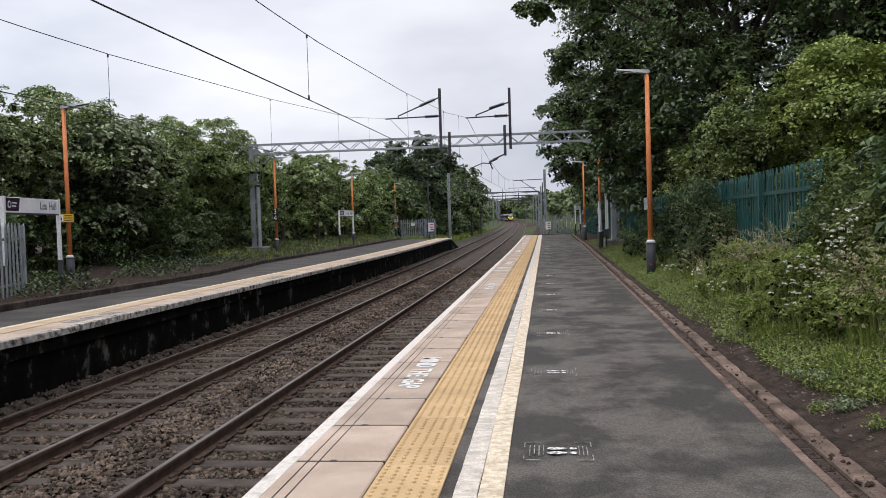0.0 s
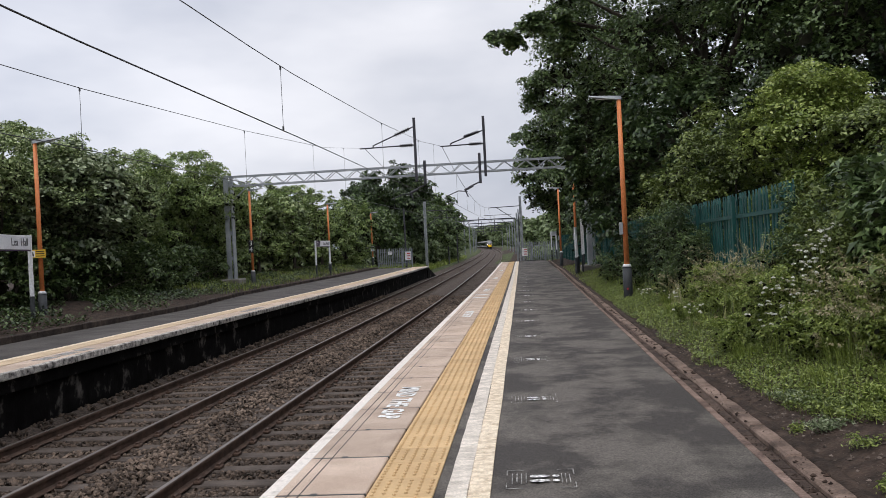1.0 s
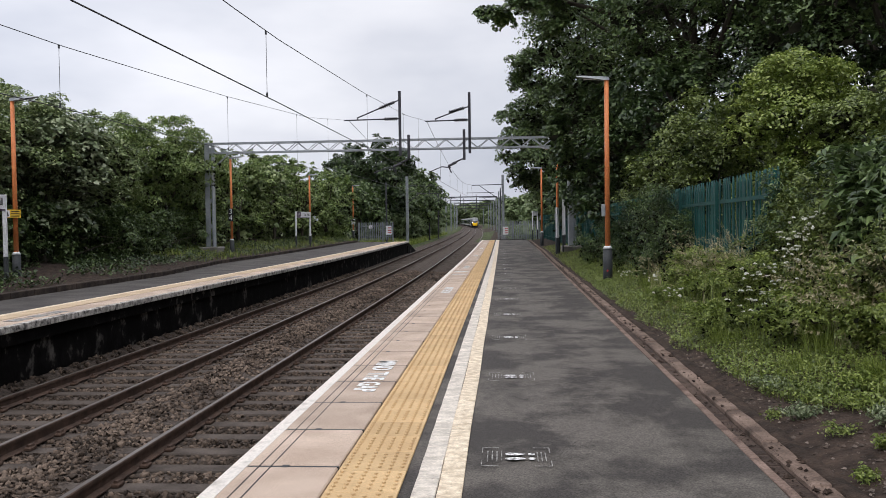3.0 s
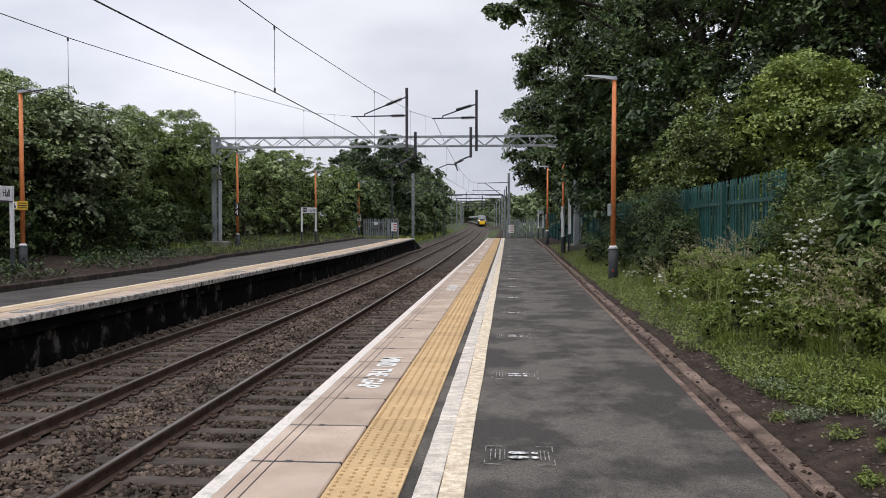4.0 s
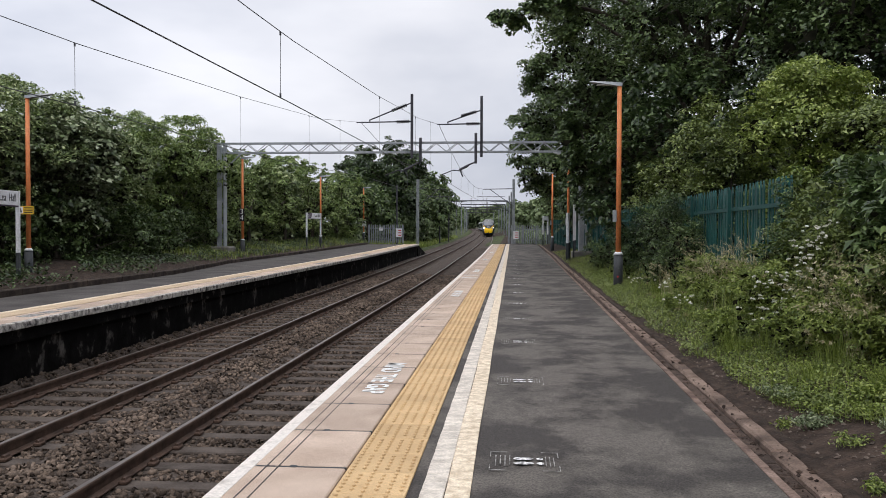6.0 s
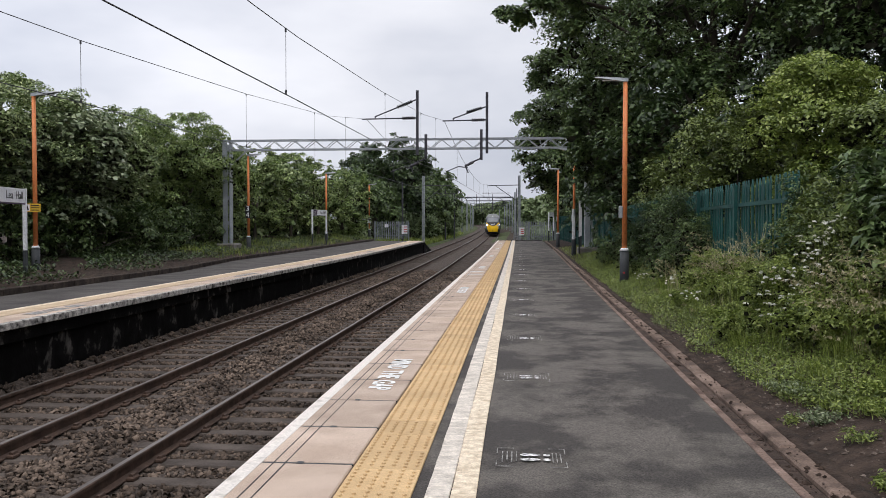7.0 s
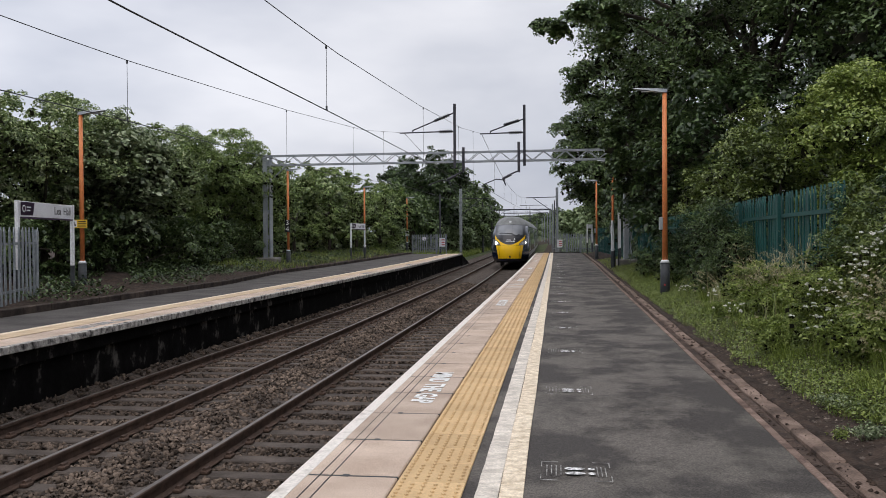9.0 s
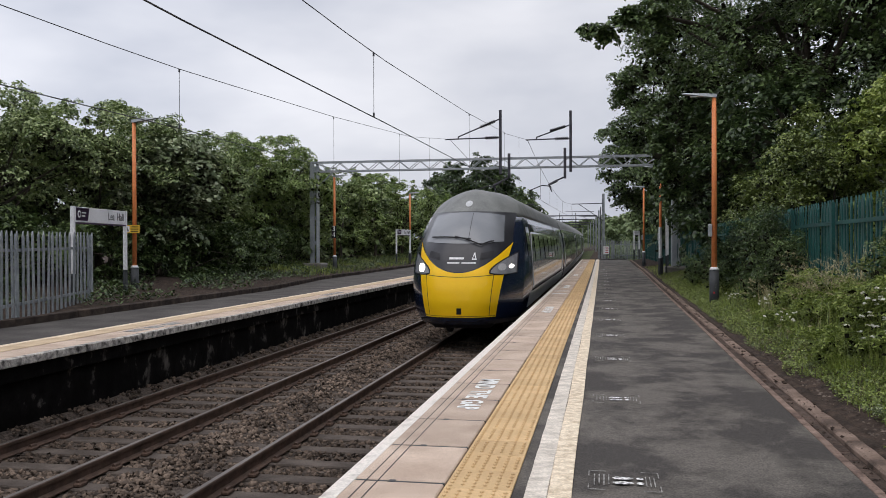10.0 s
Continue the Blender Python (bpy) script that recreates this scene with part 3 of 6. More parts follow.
def gantry():
    """A lattice beam on two channel posts that spans both tracks and platforms."""
    y = 40.0
    g = thing("catenary_gantry", pose(0, y, 0), "pale grey lattice steel gantry over both tracks", "gantry")
    for x in (-13.85, 3.2):
        bm = new_bm()
        for s in (-1, 1):
            box(bm, x + s * 0.15 - 0.025, x + s * 0.15 + 0.025, -0.2, 0.2, -0.2, 5.42)
        for z in (0.3, 1.5, 2.7, 3.9, 5.1):
            box(bm, x - 0.15, x + 0.15, -0.19, -0.17, z - 0.09, z + 0.09)
            box(bm, x - 0.15, x + 0.15, 0.17, 0.19, z - 0.09, z + 0.09)
        box(bm, x - 0.172, x + 0.06, -0.235, -0.205, -0.2, 5.3)
        part("post", bm, LATTICE, g)
        bm = box(new_bm(), x - 0.5, x + 0.5, -0.5, 0.5, -0.3, bank(x, y - 0.6) + 0.26, 0.05)
        part("footing", bm, CONCRETE, g, "rough concrete footing")
    for yy in (-0.22, 0.22):
        for z in (4.96, 5.40):
            bm = bar(new_bm(), (-13.95, yy, z), (3.4, yy, z), 0.05, 0.065)
            part("chord", bm, LATTICE, g)
        bm = new_bm()
        n = 34
        for i in range(n):
            xa = -13.6 + 17.0 * i / n
            xb = -13.6 + 17.0 * (i + 1) / n
            za, zb = (4.98, 5.38) if i % 2 else (5.38, 4.98)
            bar(bm, (xa, yy, za), (xb, yy, zb), 0.03, 0.03)
        part("lacing", bm, LATTICE, g)
    for i in range(0, 35, 2):
        xa = -13.6 + 17.0 * i / 34
        for z in (4.96, 5.40):
            part("cross_brace", bar(new_bm(), (xa, -0.22, z), (xa, 0.22, z), 0.03, 0.03), LATTICE, g)
    bm = new_bm()
    bar(bm, (-13.6, 0, 4.3), (-12.9, 0, 4.95), 0.06, 0.06)
    part("knee_brace", bm, LATTICE, g)
    # masts with insulated arms
    for x, z0, z1 in ((-4.70, 4.65, 7.63), (-1.47, 4.70, 7.50), (-1.73, 4.40, 5.80), (-4.30, 4.50, 5.60)):
        bm = box(new_bm(), x - 0.06, x + 0.06, -0.36, -0.25, z0, z1)
        part("mast", bm, DARK_STEEL, g, "dark steel drop mast")
    for x, ztop, zarm, reach in ((-4.70, 7.23, 6.36, 2.6), (-1.47, 6.86, 6.24, 2.05)):
        bm = new_bm()
        tube(bm, (x, -0.3, zarm), (x - reach, -0.3, zarm - 0.03), 0.03)
        tube(bm, (x, -0.3, ztop), (x - reach * 0.76, -0.3, zarm + 0.08), 0.03)
        tube(bm, (x - reach * 0.76, -0.3, zarm + 0.1), (x - reach * 0.76, -0.3, zarm - 0.02), 0.03)
        part("arm", bm, DARK_STEEL, g)
        for pa, pb in (((x - 0.12, zarm), (x - 0.72, zarm - 0.01)), ((x - 0.25, ztop - (ztop - zarm) * 0.12), (x - 0.95, ztop - (ztop - zarm) * 0.43))):
            bm = new_bm()
            steps = [k / 28 for k in range(29)]
            sweep(bm, [(pa[0] + (pb[0] - pa[0]) * f, -0.3, pa[1] + (pb[1] - pa[1]) * f) for f in steps], [0.085 if k % 4 in (1, 2) else 0.04 for k in range(29)], 10)
            part("insulator", bm, BLACK, g, "ribbed insulator")
    # registration arms that hold the contact wires
    for x, sgn in ((-1.73, 1), (-4.30, 1)):
        bm = new_bm()
        tube(bm, (x, -0.3, 4.48), (x - 0.55, -0.3, 4.25), 0.035)
        tube(bm, (x - 0.35, -0.3, 4.30), (x - 0.75, -0.3, 4.12), 0.055)
        tube(bm, (x - 0.75, -0.3, 4.16), (x - 0.60, -0.3, 3.80), 0.03)
        tube(bm, (x - 0.62, -0.3, 4.05), (x - 1.05, -0.3, 4.10), 0.025)
        tube(bm, (x - 1.05, -0.3, 4.10), (x - 1.65, -0.3, 3.86), 0.022)
        part("registration_arm", bm, DARK_STEEL, g)
    return g


gantry()


def wire_through(name, points, r, parent, n=6):
    bm = new_bm()
    ys = [p[1] for p in points]
    fine = []
    for a, b in zip(points, points[1:]):
        k = max(1, int(abs(b[1] - a[1]) / 4))
        for i in range(k):
            f = i / k
            fine.append(tuple(np.interp(a[1] + (b[1] - a[1]) * f, ys, [p[j] for p in points]) for j in range(3)))
    fine.append(points[-1])
    sweep(bm, fine, [r] * len(fine), n)
    return part(name, bm, WIRE, parent)


def sag_points(x0, y0, z0, x1, y1, z1, sag, k=8):
    out = []
    for i in range(k + 1):
        f = i / k
        out.append((x0 + (x1 - x0) * f, y0 + (y1 - y0) * f, z0 + (z1 - z0) * f - 4 * sag * f * (1 - f)))
    return out


def overhead(centre, cat_x, cat_z40, con_z40, drops):
    w = thing("overhead_line", pose(0, 0, 0), "dark catenary and contact wires with droppers", "overhead wire", "overhead lines")
    ca, co = [], []
    for y in (-25, -12, 0, 6, 10, 12, 16, 20, 25, 30, 35, 39.7):
        ca.append((np.interp(y, [-25, 12, 39.7], [centre, centre, cat_x]), y, float(np.interp(y, [-25, 6, 11.5, 20, 30, 39.7], [3.8, 3.86, 3.98, 4.50, 5.25, cat_z40]))))
        co.append((np.interp(y, [-25, 12, 39.7], [centre, centre, cat_x + 0.1]), y, float(np.interp(y, [-25, 6, 11.5, 25, 39.7], [3.0, 3.05, 3.12, 3.3, con_z40]))))
    wire_through("catenary_wire", ca, 0.0058, w)
    wire_through("contact_wire", co, 0.007, w)
    for y in drops:
        za = float(np.interp(y, [p[1] for p in ca], [p[2] for p in ca]))
        zb = float(np.interp(y, [p[1] for p in co], [p[2] for p in co]))
        xa = float(np.interp(y, [p[1] for p in ca], [p[0] for p in ca]))
        bm = tube(new_bm(), (xa, y, za), (xa, y, zb), 0.0038, n=5)
        tube(bm, (xa, y, zb), (xa, y, zb + 0.06), 0.014, n=5)
        tube(bm, (xa, y, za - 0.05), (xa, y, za), 0.014, n=5)
        part("dropper", bm, WIRE, w)
    y0, x0, zc, zk = 39.7, cat_x, cat_z40, con_z40
    for y1 in (86, 140, 200, 265, 330):
        x1 = centre + bend(y1) + (0.2 if y1 % 4 else -0.2)
        wire_through("catenary_wire", sag_points(x0, y0, zc, x1, y1, rise(y1) + 5.2, 0.9), 0.011, w, 5)
        wire_through("contact_wire", sag_points(x0, y0, zk, x1, y1, rise(y1) + 3.85, 0.05), 0.012, w, 5)
        for i in range(1, 6):
            f = i / 6
            y = y0 + (y1 - y0) * f
            x = x0 + (x1 - x0) * f
            za = zc + (rise(y1) + 5.2 - zc) * f - 3.6 * f * (1 - f)
            zb = zk + (rise(y1) + 3.85 - zk) * f
            part("dropper", tube(new_bm(), (x, y, za), (x, y, zb), 0.008, n=4), WIRE, w)
        x0, y0, zc, zk = x1, y1, rise(y1) + 5.2, rise(y1) + 3.85


overhead(CENTRE_NEAR, -3.45, 6.22, 3.80, (-6, 2, 11.35, 20.5, 29, 35))
overhead(CENTRE_FAR, -7.1, 6.34, 3.85, (-5, 3, 11.9, 20.1, 28, 34))


# ---------------------------------------------------------------- planting
def leaves(name, centres, radii, n, leaf, seed, mat, parent, up=0.35, squash=0.8, inner=0.25, aspect=0.55, sprays=9):
    """A crown of single leaves, laid in flat drooping sprays round many clumps."""
    rng = np.random.default_rng(seed)
    c = np.asarray(centres, float)
    r = np.asarray(radii, float)
    m = len(c) * sprays
    k0 = np.repeat(np.arange(len(c)), sprays)
    d0 = rng.normal(size=(m, 3))
    d0[:, 2] = np.where(rng.random(m) < 0.14, -np.abs(d0[:, 2]), np.abs(d0[:, 2]))
    d0 /= np.linalg.norm(d0, axis=1)[:, None]
    sc = c[k0] + d0 * (r[k0] * (0.42 + 0.58 * rng.random(m)))[:, None] * np.array([1, 1, squash])
    sr = r[k0] * (0.28 + 0.34 * rng.random(m))
    ax = d0 * 0.7 + np.array([0, 0, 0.45 + up]) + rng.normal(size=(m, 3)) * 0.3
    ax /= np.linalg.norm(ax, axis=1)[:, None]
    wgt = sr ** 2
    k = rng.choice(m, n, p=wgt / wgt.sum())
    q = rng.normal(size=(n, 3))
    q /= np.linalg.norm(q, axis=1)[:, None]
    q *= (rng.random(n) ** 0.45)[:, None]
    away = np.sum(q * ax[k], axis=1)[:, None] * ax[k]
    q = q - away * 0.72
    p = sc[k] + q * sr[k][:, None] - np.array([0, 0, 0.35]) * (np.sum(q * q, axis=1) * sr[k])[:, None]
    deep = rng.random(n) < inner * 0.4
    p[deep] = c[k0[k[deep]]] + rng.normal(size=(int(deep.sum()), 3)) * (r[k0[k[deep]]] * 0.2)[:, None]
    nor = ax[k] + q * 0.5 + rng.normal(size=(n, 3)) * 0.38
    nor /= np.linalg.norm(nor, axis=1)[:, None]
    t = np.cross(nor, rng.normal(size=(n, 3)))
    t /= np.linalg.norm(t, axis=1)[:, None] + 1e-9
    b = np.cross(nor, t)
    s = leaf * (0.6 + 0.8 * rng.random(n))[:, None]
    v = np.stack([p - t * s * 0.5, p + b * s * aspect * 0.5 + nor * s * 0.10, p + t * s * 0.5 - nor * s * 0.12, p - b * s * aspect * 0.5 + nor * s * 0.10], 1)
    f = np.arange(4 * n).reshape(n, 4)
    return mesh_part(name, raw_mesh(name, v.reshape(-1, 3), f), mat, parent)


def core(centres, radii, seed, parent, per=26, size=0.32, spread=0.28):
    """Near-black leaves deep inside each clump: they stop light and paint its shade."""
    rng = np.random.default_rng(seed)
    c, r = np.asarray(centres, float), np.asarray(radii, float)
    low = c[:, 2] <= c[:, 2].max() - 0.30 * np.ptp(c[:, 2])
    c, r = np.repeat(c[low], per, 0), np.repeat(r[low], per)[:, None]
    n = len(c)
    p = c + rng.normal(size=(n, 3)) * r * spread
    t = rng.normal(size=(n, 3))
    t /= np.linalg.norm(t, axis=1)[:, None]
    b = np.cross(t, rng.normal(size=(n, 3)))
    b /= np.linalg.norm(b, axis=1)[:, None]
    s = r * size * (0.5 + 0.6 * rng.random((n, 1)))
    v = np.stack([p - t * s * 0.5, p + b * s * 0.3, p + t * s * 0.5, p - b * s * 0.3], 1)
    return mesh_part("inner_foliage", raw_mesh("inner_foliage", v.reshape(-1, 3), np.arange(4 * n).reshape(n, 4)), INNER_SHADE, parent, "inner twig mass coloured near-black for the crown's shade")


def clumps_in(rng, rx, ry, rz, z0, count, cr, shell=0.75, full=False, over=0.0):
    out, rad = [], []
    for _ in range(count):
        d = rng.normal(size=3)
        d /= np.linalg.norm(d)
        f = shell + (1 - shell) * rng.random() if rng.random() < 0.8 else rng.random()
        g = max(0.25, math.hypot(d[0], d[1])) ** -0.45 if full and d[2] < 0 else 1.0
        g *= 1 + over * min(0.0, d[2])
        out.append((d[0] * rx * f * g, d[1] * ry * f * g, z0 + d[2] * rz * f))
        rad.append(cr * (0.6 + 0.8 * rng.random()))
    for _ in range(count // 3):
        d = rng.normal(size=3)
        d[2] = abs(d[2])
        d /= np.linalg.norm(d)
        f = 0.94 + 0.10 * rng.random()
        out.append((d[0] * rx * f, d[1] * ry * f, z0 + d[2] * rz * f))
        rad.append(cr * (0.25 + 0.3 * rng.random()))
    return out, rad


def tree(name, m, seed, rx, ry, rz, zc, trunk_r, count, cr, n, leaf, mat, label, group="", category="tree", limbs=7, shell=0.75, inner=0.25, aspect=0.55, full=False, up=0.35, over=0.0, sprays=9):
    rng = np.random.default_rng(seed)
    tr = thing(name, m, label, category, group)
    cs, rs = clumps_in(rng, rx, ry, rz, zc, count, cr, shell, full, over)
    bm = new_bm()
    lean = Vector((rng.normal() * 0.05 * rx, rng.normal() * 0.05 * ry, 0))
    prev = Vector((0, 0, -0.4))
    top = zc + rz * 0.35
    for i in range(1, 6):
        q = Vector((0, 0, -0.4)).lerp(Vector((0, 0, top)), i / 5) + lean * i / 2
        tube(bm, prev, q, trunk_r * (1 - (i - 1) * 0.16), trunk_r * (1 - i * 0.16), 9)
        prev = q
    for k in range(limbs):
        c = Vector(cs[int(rng.integers(len(cs)))])
        h = Vector((0, 0, max(0.3, (zc - rz) * 0.6 + rng.random() * rz)))
        mid = h.lerp(c, 0.5) + Vector((0, 0, 0.25 * rz * rng.random()))
        tube(bm, h, mid, trunk_r * 0.4, trunk_r * 0.25, 6)
        tube(bm, mid, c, trunk_r * 0.25, trunk_r * 0.06, 6)
    part("trunk", bm, BARK, tr)
    leaves("crown", cs, rs, n, leaf, seed + 1, mat, tr, up=up, inner=inner, aspect=aspect, sprays=sprays)
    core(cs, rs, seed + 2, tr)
    return tr


# hedge trees behind the far platform
HEDGE = [(-14.8, 15.0, 4.2, 1), (-16.4, 20.5, 5.3, 2), (-15.4, 24.2, 5.4, 3), (-15.3, 28.9, 5.5, 4), (-14.3, 25.9, 4.9, 15), (-16.6, 35.5, 5.7, 5), (-15.8, 39.6, 6.2, 13), (-16.2, 44.0, 5.2, 6), (-15.8, 50.5, 5.6, 7), (-15.4, 57.0, 5.9, 8), (-15.2, 64.0, 6.2, 9), (-14.6, 71.0, 6.4, 10), (-14.6, 10.5, 3.6, 11)]
for x, y, h, s in HEDGE:
    pale = s == 15
    near = y < 42
    tree("hedge_tree", pose(x, y, bank(x, y) - 0.1), s, 1.5 if pale else 2.35, 2.0 if pale else 3.2, h * (0.40 if near else 0.44), h * (0.60 if near else 0.54), 0.13, 84 if near else 60, 0.62,
         7000 if y < 18 else 14000 if pale else 36000 if near else 16000, 0.18 if pale else 0.105 if near else 0.15,
         PALE_LEAF if pale else HEDGE_LIGHT if y > 33 else HEDGE_LEAF,
         "hedgerow tree with large pale drooping leaves" if pale else "dense green hedgerow tree behind the opposite platform", "hedge trees",
         limbs=6, inner=0.1, shell=0.85, full=not near, aspect=0.62 if pale else 0.55, up=1.0 if pale else 0.8, over=0.30 if near else 0.0, sprays=8)
under = tree("hedge_shrub", pose(-14.5, 17.5, bank(-14.5, 17.5) - 0.1), 14, 1.2, 3.3, 1.05, 0.95, 0.06, 44, 0.45, 11000, 0.12, MID_LEAF, "dark shady shrub under the hedgerow trees", "hedge shrubs", limbs=5)
for k, (x, y) in enumerate(((-14.9, 12.0), (-14.3, 23.0), (-14.4, 28.0), (-14.6, 33.0), (-15.2, 37.5))):
    copy_thing(under, Matrix.Translation((x, y, bank(x, y) - 0.1)) @ Matrix.Rotation(math.pi * (k % 2), 4, "Z"))
back = tree("hedge_tree", pose(-19.5, 17, bank(-19.5, 17) - 0.3), 12, 2.6, 3.6, 2.7, 2.6, 0.13, 40, 0.9, 7000, 0.34, HEDGE_LEAF, "green tree standing behind the hedgerow", "hedge trees", limbs=5, full=True)
for k in range(9):
    copy_thing(back, Matrix.Translation((-19.6 + 0.3 * k, 23 + 6.2 * k, bank(-19, 23 + 6.2 * k) - 0.3)) @ Matrix.Rotation(2.2 * k, 4, "Z"))

# the tall dark trees beside the platform
TALL = [(7.0, 33.0, 17.0, 5.2, 21, 90000, 0.135, MID_LEAF), (5.9, 57.0, 17.0, 5.0, 22, 52000, 0.19, MID_LEAF), (11.6, 25.5, 18.0, 5.2, 23, 74000, 0.135, MID_LEAF), (5.8, 68.0, 13.0, 3.8, 24, 26000, 0.22, MID_LEAF), (15.0, 32.0, 19.0, 6.0, 25, 22000, 0.27, DARK_LEAF), (14.2, 18.5, 15.0, 4.2, 26, 40000, 0.15, MID_LEAF), (11.8, 39.0, 18.0, 5.5, 37, 18000, 0.27, DARK_LEAF)]
for x, y, h, rx, s, n, leaf, mat in TALL:
    tree("tall_tree", pose(x, y, bank(x, y) - 0.1), s, rx, rx, h * 0.46, h * 0.53, 0.34, 115, 1.30, n, leaf, mat, "tall dark broadleaf tree overhanging the platform", "tall trees", limbs=10, inner=0.15, up=0.7, sprays=14)
for x, y, h, rx, s in ((4.9, 29.0, 6.0, 2.0, 27), (4.9, 38.0, 5.5, 1.9, 28), (4.8, 50.0, 5.0, 1.9, 29), (8.6, 25.0, 6.0, 2.6, 38)):
    tree("understorey_tree", pose(x, y, bank(x, y) - 0.1), s, rx, 4.0, h * 0.5, h * 0.5, 0.12, 40, 0.8, 16000, 0.18, DARK_LEAF, "dark shrub growing under the tall trees", "shrubs", limbs=5)

# a bough that reaches out over the platform
bough = bpy.data.objects["tall_tree"]
bm = new_bm()
sweep(bm, [(-3.0, -1.0, 8.6), (-5.2, -2.2, 8.9), (-7.2, -3.0, 8.2)], [0.10, 0.06, 0.02], 6)
part("bough", bm, BARK, bough)
leaves("bough_leaves", [(-7.5, -3.0, 8.1), (-6.9, -2.9, 8.3), (-6.1, -2.6, 8.6), (-5.3, -2.3, 8.7), (-4.8, -2.2, 7.8)], [0.5, 0.6, 0.75, 0.9, 0.8], 5200, 0.16, 88, MID_LEAF, bough, up=0.7)

# low boughs over the platform and round the far lamp posts
def low_boughs(tree_ob, spots, n, seed):
    o = tree_ob.location
    cs = [(x - o.x, y - o.y, z - o.z) for x, y, z, r in spots]
    bm = new_bm()
    sweep(bm, [(0.0, 0.0, cs[0][2] + 0.5), (cs[0][0] * 0.5, cs[0][1] * 0.5, cs[0][2] + 0.8), cs[0]], [0.12, 0.08, 0.03], 6)
    part("bough", bm, BARK, tree_ob)
    leaves("bough_leaves", cs, [r for x, y, z, r in spots], n, 0.18, seed, MID_LEAF, tree_ob, up=0.7)
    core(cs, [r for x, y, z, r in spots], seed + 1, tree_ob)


low_boughs(bpy.data.objects["tall_tree"], [(2.7, 34, 4.2, 0.9), (2.2, 34, 4.0, 0.45), (2.15, 34, 4.8, 0.5), (2.2, 34.5, 5.6, 0.6), (2.3, 34.5, 5.2, 0.9), (3.3, 33.5, 3.4, 0.8), (2.6, 35, 6.4, 1.1), (3.6, 34, 4.8, 1.0), (2.75, 37.5, 4.1, 0.6), (2.65, 37.4, 4.9, 0.65), (2.8, 37.5, 3.5, 0.5)], 9600, 91)
low_boughs(bpy.data.objects["tall_tree.001"], [(1.5, 56, 7.1, 1.5), (0.5, 56, 6.5, 1.1), (1.1, 55, 5.3, 1.0), (0.9, 57, 8.6, 1.3), (1.8, 57, 10.4, 1.5), (2.0, 54.5, 5.9, 1.1), (2.0, 56, 12.1, 1.5), (0.9, 56, 4.7, 1.0), (1.6, 56.5, 4.5, 1.1), (0.5, 56, 5.5, 0.9), (2.3, 57, 4.2, 1.2), (1.3, 57, 4.0, 0.8)], 13000, 92)

low_boughs(bpy.data.objects["tall_tree"], [(2.52, 37.6, 4.7, 0.5), (2.5, 37.7, 4.1, 0.48), (2.55, 37.6, 3.5, 0.42), (2.9, 37.4, 4.4, 0.6)], 3200, 95)

# lighter bushes behind the green fence
# The DARK_LEAF bush fills a shaded recess; its dark leaf carries that shade.
for x, y, h, rx, s, mat, n in ((5.0, 21.0, 4.1, 1.45, 31, OLIVE_LEAF, 30000), (5.9, 17.6, 4.3, 1.35, 32, LIGHT_LEAF, 34000), (6.7, 14.4, 3.3, 1.4, 33, OLIVE_LEAF, 30000), (5.2, 11.9, 1.7, 1.0, 34, DARK_LEAF, 14000), (4.6, 25.0, 3.0, 1.0, 35, OLIVE_LEAF, 14000)):
    tree("bush", pose(x, y, bank(x, y) - 0.1), s, rx, rx, h * 0.46, h * 0.52, 0.06, 50, 0.55, n, 0.082, mat, "bush in dark leaf standing in for a shaded recess behind the green fence" if mat is DARK_LEAF else "fresh green bush behind the green fence", "bushes", "bush", limbs=8, up=0.7, sprays=12)

# woods along the line into the distance
far = tree("far_tree", pose(-13.5, 92, bank(-13.5, 92)), 41, 4.0, 4.0, 4.8, 6.2, 0.25, 60, 1.2, 17000, 0.34, DARK_LEAF, "dark broadleaf tree beside the line", "trees along the line")
light = tree("far_tree", pose(5.0, 84, bank(5.0, 84)), 42, 3.0, 3.4, 3.0, 3.2, 0.18, 46, 1.05, 8000, 0.37, HAZE_LEAF, "light green tree beside the line", "trees along the line")
# MID_LEAF, lighter than the nearer dark tree's leaf, paints in some haze.
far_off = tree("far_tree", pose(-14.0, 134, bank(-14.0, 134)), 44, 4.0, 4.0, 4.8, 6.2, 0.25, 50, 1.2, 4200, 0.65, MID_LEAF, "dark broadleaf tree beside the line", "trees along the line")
light_off = tree("far_tree", pose(6.0, 138, bank(6.0, 138)), 45, 3.0, 3.4, 3.0, 3.2, 0.18, 40, 1.05, 3600, 0.60, HAZE_LEAF, "light green tree beside the line", "trees along the line")
mid = tree("far_tree", pose(-12.6, 101, bank(-12.6, 101)), 46, 2.9, 3.4, 3.3, 3.5, 0.2, 46, 1.05, 7000, 0.34, MID_LEAF, "mid green tree beside the line", "trees along the line", full=True)
for x, y, sc in ((-12.3, 108, 1.05), (-12.0, 115, 1.0), (-12.6, 123, 1.1), (-13.0, 132, 1.1), (-14.0, 84, 0.9), (-11.6, 96, 0.6), (-15.5, 78, 0.95)):
    copy_thing(mid, Matrix.Translation((x, y, bank(x, y) - 0.2)) @ Matrix.Rotation(y * 1.7, 4, "Z") @ Matrix.Scale(sc, 4))
for x, y, sc in ((-11.7, 92, 0.5), (-11.4, 99, 0.55), (-11.2, 106, 0.5), (-11.0, 114, 0.55), (-10.9, 124, 0.6), (-11.2, 136, 0.7)):
    copy_thing(light, Matrix.Translation((x, y, bank(x, y) - 0.2)) @ Matrix.Rotation(y * 2.3, 4, "Z") @ Matrix.Scale(sc, 4))
rng0 = np.random.default_rng(77)
